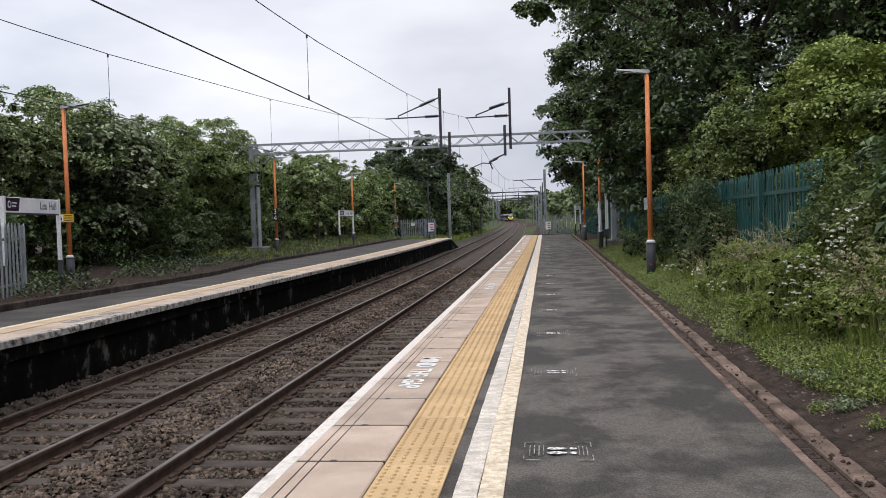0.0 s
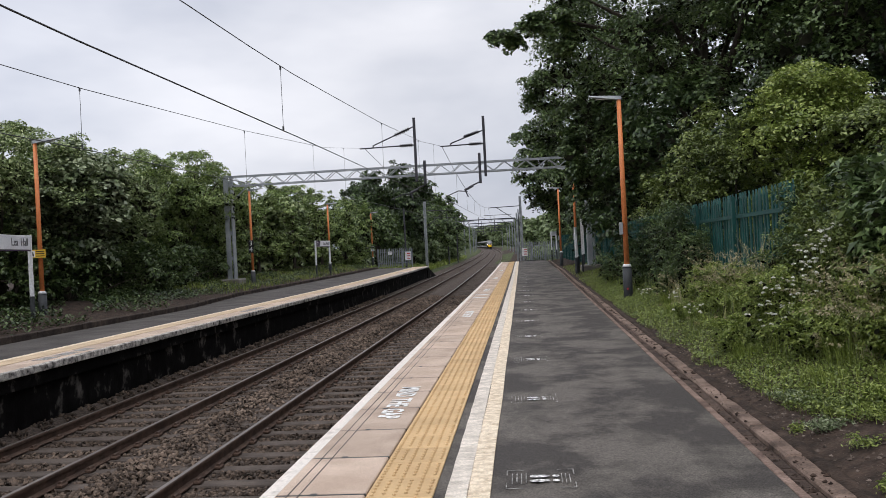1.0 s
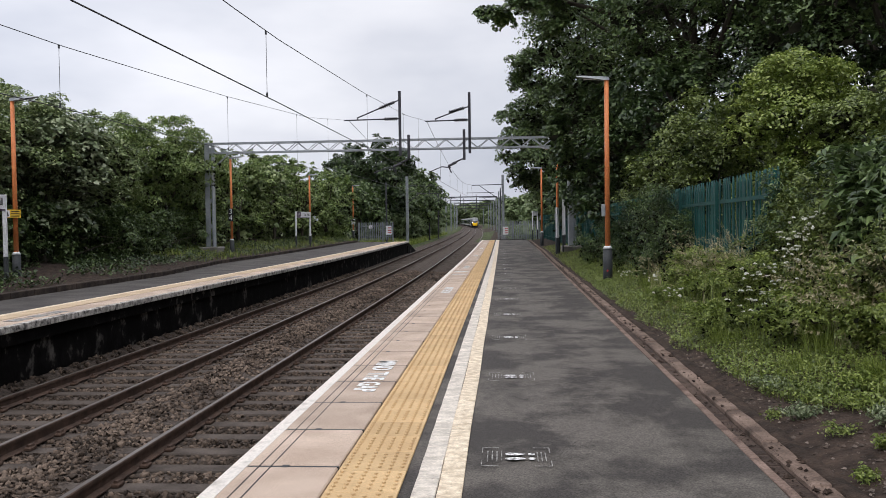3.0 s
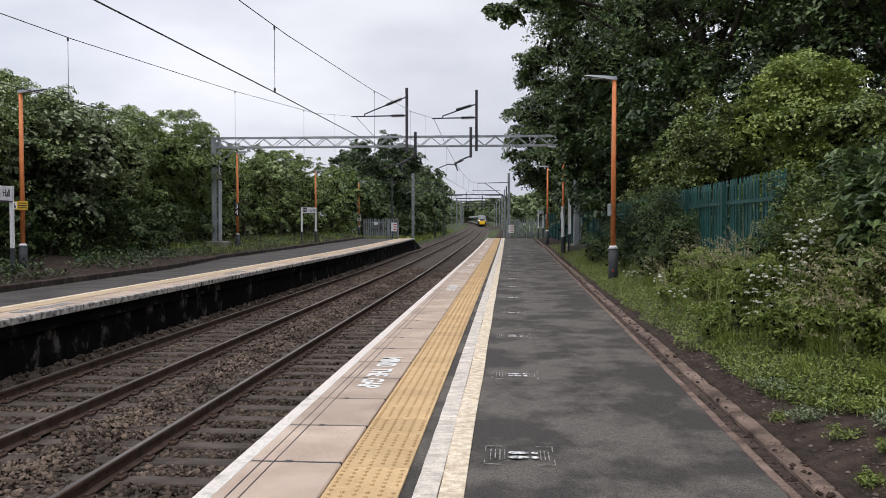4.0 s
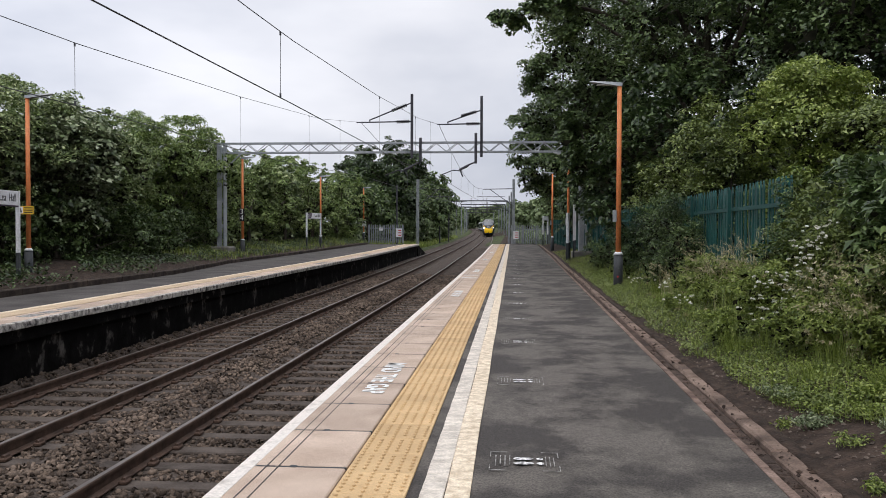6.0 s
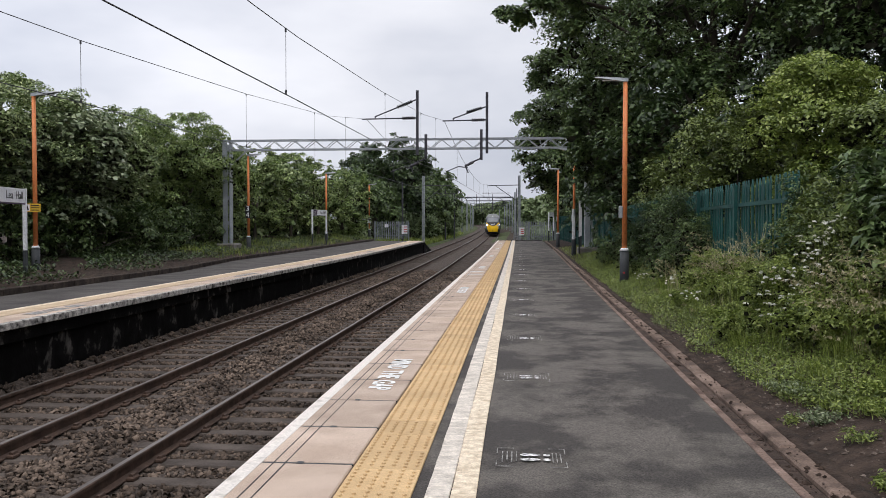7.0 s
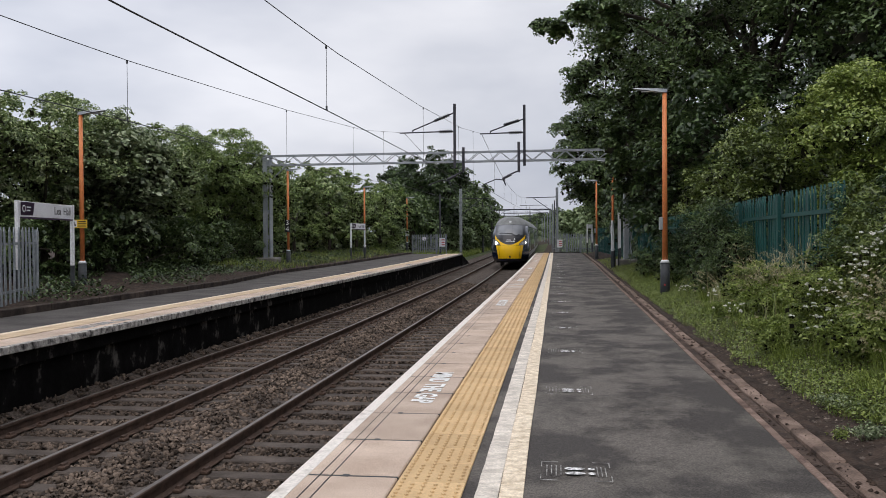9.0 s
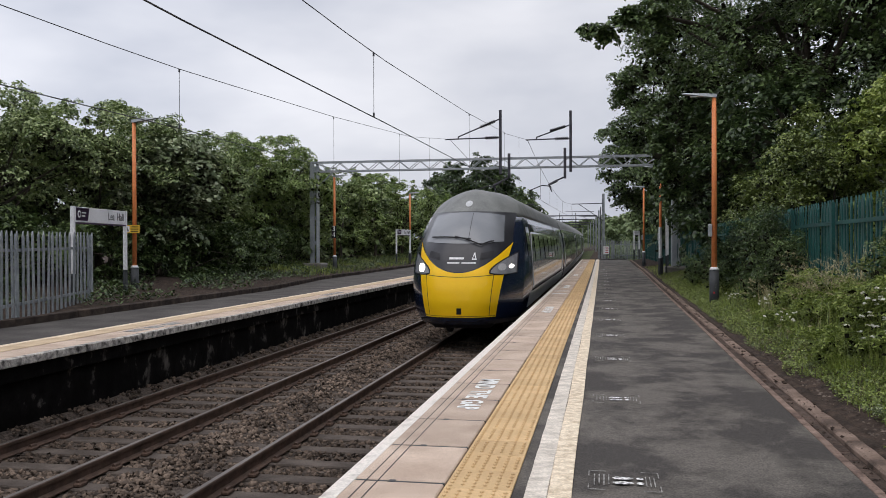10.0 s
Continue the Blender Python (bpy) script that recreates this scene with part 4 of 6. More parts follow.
for k in range(44):
    y = 80 + 10 * k + rng0.random() * 6
    side = 1 if k % 2 else -1
    if side == -1 and y < 100:
        continue
    x = bend(y) - 4.6 + side * (9.0 + 4 * rng0.random()) + (2.0 if side == 1 and y < 130 else 0)
    dark = rng0.random() < 0.25 and not (side == 1 and y < 150)
    src = (far if dark else light) if y < 128 else (far_off if dark else light_off)
    copy_thing(src, Matrix.Translation((x, y, bank(x, y) - 0.2)) @ Matrix.Rotation(rng0.random() * 6.28, 4, "Z"))
wood = tree("distant_wood_tree", pose(-60, 560, bank(-60, 560)), 43, 9.0, 7.0, 6.0, 6.5, 0.3, 60, 2.4, 3500, 1.5, HAZE_LEAF, "distant tree with haze painted into its leaf colour, closing the view", "distant wood")
for k in range(26):
    x = -95 + 6.5 * k
    y = 560 + 50 * rng0.random()
    copy_thing(wood, Matrix.Translation((x, y, bank(x, y) - 1 + 2.5 * rng0.random())) @ Matrix.Rotation(rng0.random() * 6.28, 4, "Z"))


# ---------------------------------------------------------------- the bank: grass, weeds, flowers
def scatter(name, xy, height, width, mat, seed, label, category, lean=0.5, flat=0.0, lift=0.0):
    """Blades or small leaves rooted on the ground."""
    rng = np.random.default_rng(seed)
    n = len(xy)
    z = np.array([bank(a, b) for a, b in xy])
    h = height * (0.45 + 0.9 * rng.random(n))
    a = rng.random(n) * 2 * math.pi
    out = np.stack([np.cos(a), np.sin(a), np.zeros(n)], 1)
    side = np.stack([-np.sin(a), np.cos(a), np.zeros(n)], 1) * (width * (0.6 + 0.8 * rng.random(n)))[:, None]
    root = np.column_stack([xy, z + lift * h * rng.random(n)])
    ln = (lean * rng.random(n))[:, None]
    upv = np.array([0, 0, 1.0]) * (1 - flat)
    mid = root + (upv * 0.6 + out * ln * 0.25 + out * flat * 0.5) * h[:, None]
    tip = root + (upv * 0.92 + out * ln * 0.9 + out * flat) * h[:, None]
    if flat:
        v = np.stack([root, mid - side, tip, mid + side], 1)
        f = np.arange(4 * n).reshape(n, 4)
    else:
        v = np.stack([root - side * 0.5, root + side * 0.5, mid + side * 0.4, mid - side * 0.4, tip + side * 0.06, tip - side * 0.06], 1)
        f = (np.array([(0, 1, 2, 3), (3, 2, 4, 5)])[None] + 6 * np.arange(n)[:, None, None]).reshape(-1, 4)
    ob = mesh_part(name, raw_mesh(name, v.reshape(-1, 3), f), mat)
    return tagged(ob, label, category, kind="stuff")


def bank_points(rng, n, y0, y1, d0, d1, power=1.6, bare=True):
    """Points on the bank between the kerb and the fence, thinner far away; a patch of bare soil is left out."""
    y = y0 + (y1 - y0) * rng.random(n) ** power
    k = np.array([kerb_x(b) for b in y])
    x = k + d0 + (d1 - d0) * rng.random(n) ** 0.8
    keep = np.ones(n, bool)
    if bare:
        nz = np.array([noise.noise((a * 1.3, b * 0.9, 11)) for a, b in zip(x, y)])
        edge = np.interp(y, [3, 5.0, 6.2, 8, 16, 40], [1.90, 1.22, 0.66, 0.44, 0.39, 0.38])
        keep = (x - k) > edge + nz * 0.22
    return np.column_stack([x, y])[keep]


rg = np.random.default_rng(9)
scatter("grass", bank_points(rg, 58000, 4.5, 50, 0.42, 3.0), 0.10, 0.0055, GRASS, 1, "rough green grass on the platform bank", "grass", 1.0)
scatter("ground_weeds", bank_points(rg, 92000, 4.5, 34, 0.36, 2.6), 0.033, 0.010, LIGHT_LEAF, 2, "low clover-like weeds on the platform bank", "weeds", flat=0.6, lift=1.9)
scatter("ground_weeds", bank_points(rg, 52000, 4.5, 26, 0.36, 2.4), 0.043, 0.013, OLIVE_LEAF, 22, "low broad-leaved weeds on the platform bank", "weeds", flat=0.55, lift=1.3)
tall = bank_points(rg, 3600, 8.5, 30, 1.0, 2.1, 1.2)
scatter("tall_grass", tall, 0.36, 0.007, GRASS, 4, "tall meadow grass before the green fence", "grass", 1.7)
scatter("tall_grass", tall[::9] + 0.03, 0.55, 0.006, STRAW, 5, "pale dry grass stems before the green fence", "grass", 1.5)

# crumbs of dirt and dead leaves in the gully
def crumb(bm, rng, x, y, z, r):
    """One small uneven lump."""
    ds = ((1, 0, 0), (0, 1, 0), (-1, 0, 0), (0, -1, 0), (0, 0, 0.7), (0, 0, -0.7))
    vs = [bm.verts.new((x + a * r * (0.6 + 0.8 * rng.random()) + rng.normal() * r * 0.2, y + b * r * (0.6 + 0.8 * rng.random()), z + c * r)) for a, b, c in ds]
    for i in range(4):
        bm.faces.new((vs[i], vs[(i + 1) % 4], vs[4]))
        bm.faces.new((vs[(i + 1) % 4], vs[i], vs[5]))


dy = 4.0 + 26 * rg.random(620) ** 1.5
dx = np.array([kerb_x(b) for b in dy]) + 0.085 + 0.20 * rg.random(620) ** 1.6
bm = new_bm()
for a, b in zip(dx, dy):
    r = 0.005 + 0.024 * rg.random() ** 4
    crumb(bm, rg, a, b, -0.016 if a < kerb_x(b) + 0.17 else 0.014, r)
tagged(part("gully_debris", bm, SOIL), "dark crumbs of dirt in the brick gully", "debris", kind="stuff")

# soil stones near the kerb
sy = 3.8 + 9 * rg.random(6500) ** 1.4
sx = np.array([kerb_x(b) for b in sy]) + 0.34 + 1.3 * rg.random(6500) ** 1.1
bm = new_bm()
for a, b in zip(sx, sy):
    r = 0.003 + 0.019 * rg.random() ** 5
    crumb(bm, rg, a, b, bank(a, b) + r * 0.1, r)
tagged(part("soil_stones", bm, SOIL_STONE), "small pale stones and crumbs on the soil", "stones", kind="stuff")


def weed_clump(x, y, h, r, n, leaf, mat, seed, label, name="weed_clump", category="weed", aspect=0.35):
    rng = np.random.default_rng(seed)
    z = bank(x, y)
    w = thing(name, pose(x, y, z), label, category, "bank weeds")
    bm = new_bm()
    cs, rs = [], []
    for k in range(14):
        a = rng.random() * 6.28
        q = Vector((math.cos(a) * r * rng.random(), math.sin(a) * r * rng.random(), h * (0.55 + 0.45 * rng.random())))
        tube(bm, (q.x * 0.3, q.y * 0.3, -0.05), q, 0.0022, 0.0012, 4)
        for f in (0.35, 0.6, 0.85, 1.0):
            cs.append((q.x * (0.3 + 0.7 * f), q.y * (0.3 + 0.7 * f), q.z * f))
            rs.append((0.16 + 0.10 * rng.random()) * min(1.0, 0.25 + h))
    tagged(part("stem_tuft", bm, BARK if h > 1.6 else HEDGE_LEAF, w), kind="stuff")
    leaves("foliage", cs, rs, int(n * (2.0 if y < 13 else 1.4)), leaf * 0.62, seed + 1, mat, w, up=0.6, inner=0.5, aspect=aspect, sprays=4)
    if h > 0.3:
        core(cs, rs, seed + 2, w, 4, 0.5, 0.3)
    return w


# (x, y, height, spread, leaves, leaf length, leaf)
THICKET = [(3.32, 10.3, 1.45, 0.35, 2700, 0.09, MID_LEAF), (3.05, 10.1, 1.0, 0.35, 2250, 0.08, OLIVE_LEAF), (3.1, 9.1, 1.13, 0.42, 4095, 0.078, OLIVE_LEAF), (2.62, 9.3, 0.78, 0.35, 2925, 0.07, LIGHT_LEAF), (3.33, 8.5, 1.09, 0.45, 4095, 0.078, OLIVE_LEAF), (3.15, 9.9, 1.01, 0.40, 3510, 0.078, MID_LEAF), (3.45, 9.4, 1.36, 0.45, 3510, 0.094, OLIVE_LEAF),
           (3.3, 7.3, 0.9, 0.5, 3510, 0.078, OLIVE_LEAF), (3.0, 7.8, 0.66, 0.4, 2925, 0.07, LIGHT_LEAF), (3.7, 6.6, 0.94, 0.5, 3120, 0.086, OLIVE_LEAF), (3.1, 6.5, 0.35, 0.4, 2340, 0.07, LIGHT_LEAF), (2.6, 8.1, 0.43, 0.35, 2340, 0.07, LIGHT_LEAF), (2.85, 7.1, 0.35, 0.4, 2340, 0.07, GRASS), (2.3, 9.6, 0.31, 0.35, 1950, 0.062, LIGHT_LEAF), (2.45, 10.6, 0.24, 0.35, 2001, 0.062, LIGHT_LEAF),
           (2.95, 10.8, 0.46, 0.40, 2730, 0.07, LIGHT_LEAF), (2.75, 11.8, 0.32, 0.40, 2366, 0.07, LIGHT_LEAF), (3.05, 12.5, 0.46, 0.3, 2366, 0.07, LIGHT_LEAF), (2.7, 13.5, 0.37, 0.35, 2184, 0.07, LIGHT_LEAF), (2.95, 14.4, 0.53, 0.3, 2366, 0.07, LIGHT_LEAF), (2.4, 12.6, 0.22, 0.35, 1638, 0.062, LIGHT_LEAF),
           (3.05, 15.4, 1.25, 0.3, 2925, 0.078, MID_LEAF), (3.08, 16.4, 1.7, 0.35, 3120, 0.086, DARK_LEAF), (3.08, 17.5, 1.85, 0.35, 3120, 0.086, MID_LEAF), (3.05, 18.6, 1.7, 0.35, 3120, 0.086, DARK_LEAF), (3.1, 19.8, 1.9, 0.4, 3120, 0.094, MID_LEAF), (3.05, 21.2, 1.7, 0.4, 3120, 0.094, DARK_LEAF), (3.1, 22.8, 1.8, 0.45, 2925, 0.094, DARK_LEAF), (2.8, 17.0, 0.7, 0.4, 2145, 0.078, MID_LEAF), (2.85, 21.8, 0.8, 0.5, 2145, 0.086, MID_LEAF), (2.7, 27.0, 1.0, 0.6, 2340, 0.101, MID_LEAF), (2.9, 24.6, 1.3, 0.5, 2535, 0.094, DARK_LEAF),
           (1.88, 4.8, 0.05, 0.06, 130, 0.045, LIGHT_LEAF), (2.02, 5.6, 0.05, 0.14, 130, 0.045, LIGHT_LEAF), (2.34, 6.0, 0.06, 0.2, 170, 0.045, LIGHT_LEAF), (1.86, 6.3, 0.04, 0.10, 90, 0.04, GRASS), (2.15, 5.15, 0.07, 0.12, 260, 0.05, LIGHT_LEAF), (2.5, 5.7, 0.1, 0.2, 320, 0.05, LIGHT_LEAF), (2.2, 6.5, 0.08, 0.2, 320, 0.06, OLIVE_LEAF),
           (2.55, 5.3, 0.10, 0.22, 420, 0.05, LIGHT_LEAF), (2.7, 5.9, 0.14, 0.25, 600, 0.05, OLIVE_LEAF), (2.35, 5.5, 0.06, 0.2, 300, 0.05, PALE_LEAF), (2.0, 6.1, 0.06, 0.18, 260, 0.05, PALE_LEAF), (2.45, 6.3, 0.10, 0.25, 500, 0.055, LIGHT_LEAF), (2.1, 7.0, 0.07, 0.2, 320, 0.05, PALE_LEAF)]
for i, (x, y, h, r, n, leaf, mat) in enumerate(THICKET):
    weed_clump(x, y, h, r, n, leaf, mat, 300 + i, "leafy green weeds growing on the platform bank")
for i, (x, y, h, r) in enumerate(((3.24, 8.2, 1.35, 0.30), (3.45, 8.9, 1.55, 0.36), (3.55, 7.9, 1.45, 0.38), (4.1, 8.6, 1.7, 0.5))):
    weed_clump(x, y, h, r, 1300, 0.23, MID_LEAF, 360 + i, "tall sapling with long pointed green leaves", "sapling", "sapling", aspect=0.30)


def flower_umbel(x, y, h, r, seed):
    rng = np.random.default_rng(seed)
    w = thing("white_flowers", pose(x, y, bank(x, y)), "white flower heads on thin green stems", "flowers", "flowers")
    bm = new_bm()
    cs = []
    for k in range(12):
        q = Vector((rng.normal() * r * 0.5, rng.normal() * r * 0.5, h * (0.8 + 0.3 * rng.random())))
        tube(bm, (q.x * 0.3, q.y * 0.3, -0.05), q, 0.0016, 0.001, 4)
        cs.append(tuple(q))
    tagged(part("stem_tuft", bm, GRASS, w), kind="stuff")
    tagged(leaves("petals", cs, [0.024] * len(cs), 300, 0.019, seed + 1, BLOSSOM, w, up=1.5, squash=0.4, aspect=0.9, sprays=2), kind="stuff")


for i, (x, y, h, r) in enumerate(((2.82, 8.5, 1.0, 0.12), (2.60, 8.5, 0.66, 0.20), (2.72, 8.4, 0.78, 0.2), (2.36, 8.5, 0.45, 0.25), (2.46, 8.6, 0.51, 0.22), (2.8, 8.6, 0.94, 0.2), (2.45, 8.8, 0.7, 0.2), (2.9, 8.4, 0.98, 0.15), (2.3, 13.6, 0.41, 0.22), (2.35, 17.0, 0.34, 0.22), (2.2, 11.5, 0.37, 0.2), (2.66, 8.3, 0.89, 0.15))):
    flower_umbel(x, y, h, r, 500 + i)


def grass_tuft(x, y, h, r, n, mat, seed, label, wide=0.006, plumes=0):
    """A sheaf of long blades that arch outwards, with drooping seed heads on some."""
    rng = np.random.default_rng(seed)
    w = thing("grass_tuft", pose(x, y, bank(x, y)), label, "grass", "grass tufts")
    a = rng.random(n) * 2 * math.pi
    out = np.stack([np.cos(a), np.sin(a), np.zeros(n)], 1)
    side = np.stack([-np.sin(a), np.cos(a), np.zeros(n)], 1) * wide
    hh = h * (0.5 + 0.6 * rng.random(n))[:, None]
    root = out * (r * 0.7 * rng.random(n) ** 0.5)[:, None]
    reach = (0.25 + 0.75 * rng.random(n))[:, None]
    rings = []
    for u, wd in ((0.0, 0.8), (0.3, 1.0), (0.55, 0.9), (0.78, 0.6), (1.0, 0.1)):
        c = root + out * hh * reach * 0.75 * u ** 2.2 + np.array([0, 0, 1.0]) * hh * (u - 0.42 * reach * u ** 3.2) - np.array([0, 0, 0.03])
        rings += [c - side * wd * 0.5, c + side * wd * 0.5]
    v = np.stack(rings, 1)
    f = np.array([(2 * k, 2 * k + 1, 2 * k + 3, 2 * k + 2) for k in range(4)])
    f = (f[None] + 10 * np.arange(n)[:, None, None]).reshape(-1, 4)
    tagged(mesh_part("blade_tuft", raw_mesh("blade_tuft", v.reshape(-1, 3), f), mat, w), kind="stuff")
    if plumes:
        heads = 0.5 * (rings[8] + rings[9])[:plumes]
        m = plumes * 26
        k = np.repeat(np.arange(plumes), 26)
        u = rng.random(m)[:, None]
        p = heads[k] * u + 0.5 * (rings[6] + rings[7])[:plumes][k] * (1 - u) + rng.normal(size=(m, 3)) * 0.008
        d = out[:plumes][k] * 0.02 + rng.normal(size=(m, 3)) * 0.010 - np.array([0, 0, 0.012])
        q = rng.normal(size=(m, 3)) * 0.003
        v = np.stack([p, p + d * 0.5 + q, p + d, p + d * 0.5 - q], 1)
        tagged(mesh_part("seed_plume", raw_mesh("seed_plume", v.reshape(-1, 3), np.arange(4 * m).reshape(m, 4)), STRAW, w), kind="stuff")


for i, (x, y, h, r, n, mat, pl) in enumerate((
        (2.95, 10.6, 1.05, 0.25, 70, STRAW, 45), (3.05, 11.5, 1.15, 0.28, 70, STRAW, 45), (2.9, 12.3, 0.95, 0.26, 60, STRAW, 35), (3.0, 13.6, 0.85, 0.3, 60, STRAW, 30), (2.75, 15.2, 0.8, 0.3, 60, STRAW, 25),
        (2.85, 7.3, 0.90, 0.28, 90, STRAW, 60), (3.15, 7.0, 1.05, 0.30, 100, STRAW, 70), (3.4, 7.3, 1.10, 0.30, 90, STRAW, 60), (3.0, 8.0, 0.9, 0.3, 60, STRAW, 40), (2.7, 7.6, 0.39, 0.30, 168, GRASS, 10), (3.0, 6.8, 0.42, 0.32, 210, GRASS, 10), (3.35, 6.4, 0.49, 0.35, 210, GRASS, 15), (3.3, 7.7, 0.63, 0.3, 168, GRASS, 15),
        (2.3, 9.2, 0.24, 0.30, 182, GRASS, 0), (2.4, 10.2, 0.3, 0.30, 182, GRASS, 0), (2.42, 7.2, 0.18, 0.30, 210, GRASS, 0), (2.7, 6.4, 0.2, 0.30, 210, GRASS, 0), (2.4, 11.6, 0.24, 0.30, 182, GRASS, 6), (2.6, 12.8, 0.29, 0.30, 182, GRASS, 8), (2.45, 14.3, 0.25, 0.30, 168, GRASS, 6), (2.9, 13.0, 0.39, 0.3, 168, GRASS, 8), (2.7, 16.2, 0.35, 0.3, 168, GRASS, 6))):
    grass_tuft(x, y, h, r, n, mat, 700 + i, "pale dry arching grass with drooping seed heads" if mat is STRAW else "long green arching grass on the bank", plumes=pl)

# the bank and the trees go on behind the view
scatter("grass", bank_points(rg, 9000, -30, 4.4, 0.45, 3.2, 1.0, False), 0.16, 0.012, GRASS, 21, "rough green grass on the platform bank", "grass", 0.9)
for k in range(6):
    copy_thing(light_off, Matrix.Translation((7.5 + (k % 2), -30 + 6 * k, bank(7.5, -30 + 6 * k) - 0.2)) @ Matrix.Rotation(k * 1.3, 4, "Z"))
    copy_thing(back, Matrix.Translation((-15.5 - (k % 2), -34 + 6.5 * k, bank(-15.5, -34 + 6.5 * k) - 0.2)) @ Matrix.Rotation(k * 1.7, 4, "Z"))

# far bank: weeds and ivy at the foot of the hedge
n = 30000
fy = 9 + 60 * rg.random(n) ** 1.3
fx = np.array([far_back(b) for b in fy]) - 0.55 - 3.6 * rg.random(n) ** 0.8
patchy = np.array([noise.noise((a * 0.6, b * 0.4, 3)) for a, b in zip(fx, fy)]) > -0.02
scatter("bank_undergrowth", np.column_stack([fx, fy])[patchy], 0.13, 0.03, DARK_LEAF, 6, "dark ivy and weeds at the foot of the hedge", "undergrowth", flat=0.5, lift=1.2)
scatter("bank_undergrowth", np.column_stack([fx, fy])[(fy > 33)][:6000], 0.22, 0.02, GRASS, 7, "grass at the foot of the hedge", "undergrowth", 0.8)
n = 16000
vy = 70 + 90 * rg.random(n) ** 1.4
vx = np.array([bend(b) for b in vy]) - 8.8 - 5 * rg.random(n)
scatter("verge_grass", np.column_stack([vx, vy]), 0.40, 0.05, GRASS, 8, "green grass verge beside the curving line", "grass", 0.8)


vy = 72 + 120 * rg.random(n) ** 1.5
vx = np.array([bend(b) for b in vy]) + 0.9 + 4.0 * rg.random(n)
scatter("verge_scrub", np.column_stack([vx, vy]), 0.55, 0.09, HAZE_LEAF, 18, "low green scrub beside the curving line", "scrub", flat=0.4, lift=1.4)


# ---------------------------------------------------------------- fences
def palisade(name, pts, height, pitch, mat, label, posts=2.75, top_rail=True, pale_w=0.068):
    """Pointed steel pales on two rails between posts, along a line of points."""
    f = thing(name, pose(0, 0, 0), label, "fence", "fences")
    pm = bpy.data.meshes.new("pale")
    b = new_bm()
    w = pale_w / 2
    ring = [(-w, 0), (w, 0), (w, height - 0.06), (0.0, height + 0.04), (-w, height - 0.06)]
    fr = [b.verts.new((x, -0.012, z)) for x, z in ring]
    bk = [b.verts.new((x, 0.008, z)) for x, z in ring]
    b.faces.new(fr)
    b.faces.new(bk[::-1])
    for i in range(5):
        b.faces.new((fr[i], bk[i], bk[(i + 1) % 5], fr[(i + 1) % 5]))
    bmesh.ops.recalc_face_normals(b, faces=b.faces)
    b.to_mesh(pm)
    b.free()
    pm.materials.append(mat)
    for (xa, ya, za), (xb, yb, zb) in zip(pts, pts[1:]):
        d = math.hypot(xb - xa, yb - ya)
        ang = math.atan2(yb - ya, xb - xa)
        nx, ny = -math.sin(ang), math.cos(ang)
        for hz in (0.32, height - 0.28):
            part("fence_rail", bar(new_bm(), (xa + nx * 0.03, ya + ny * 0.03, za + hz), (xb + nx * 0.03, yb + ny * 0.03, zb + hz), 0.03, 0.055), mat, f)
        k = int(d / pitch)
        for i in range(k):
            u = (i + 0.5) / k
            o = mesh_part("pale", pm, mat, f)
            o.location = (xa + (xb - xa) * u, ya + (yb - ya) * u, za + (zb - za) * u + 0.03)
            o.rotation_euler = (0.01 * math.sin(i * 5.3), 0.012 * math.sin(i * 2.9), ang)
        np_ = max(1, round(d / posts))
        for i in range(np_ + 1):
            u = i / np_
            p = box(new_bm(), -0.03, 0.03, -0.025, 0.025, -0.3, height + 0.02)
            o = part("fence_post", p, mat, f)
            o.location = (xa + (xb - xa) * u + nx * 0.07, ya + (yb - ya) * u + ny * 0.07, za + (zb - za) * u)
            o.rotation_euler = (0, 0, ang)
    return f


palisade("palisade_fence", [(-9.3, 10.2, 0.02), (-10.45, 14.0, 0.02), (-11.57, 18.0, 0.05)], 1.58, 0.235, PALISADE, "grey galvanised steel palisade fence on the opposite platform", 4.1, pale_w=0.09)
palisade("green_fence", [(3.30, 10.70, 0.18), (3.30, 13.45, 0.17), (3.32, 24.25, 0.12), (3.62, 40.7, 0.1), (3.6, 46.2, 0.1), (3.2, 68, 0.2)], 1.80, 0.145, GREEN_PAINT, "dark green painted steel palisade fence along the bank")
ze = rise(68)
palisade("end_fence", [(-0.35, 68.3, ze), (0.75, 68.3, ze)], 1.5, 0.15, PALISADE, "grey palisade gate across the platform end", 1.1)
palisade("end_fence", [(0.8, 68.3, ze), (2.9, 68.0, ze)], 1.45, 0.15, PALISADE, "grey palisade fence across the platform end", 1.1)
palisade("end_fence", [(-11.9, 70.2, rise(70)), (-9.9, 70.6, rise(70)), (-9.1, 71.0, rise(70))], 1.5, 0.15, PALISADE, "grey palisade fence at the opposite platform's end", 2.0)


# ---------------------------------------------------------------- signs
def board(name, w, h, mat, m, parent, d=0.03, label=""):
    o = part(name, box(new_bm(), -w / 2, w / 2, -d / 2, d / 2, -h / 2, h / 2), mat, parent, label)
    o.matrix_basis = m
    return o


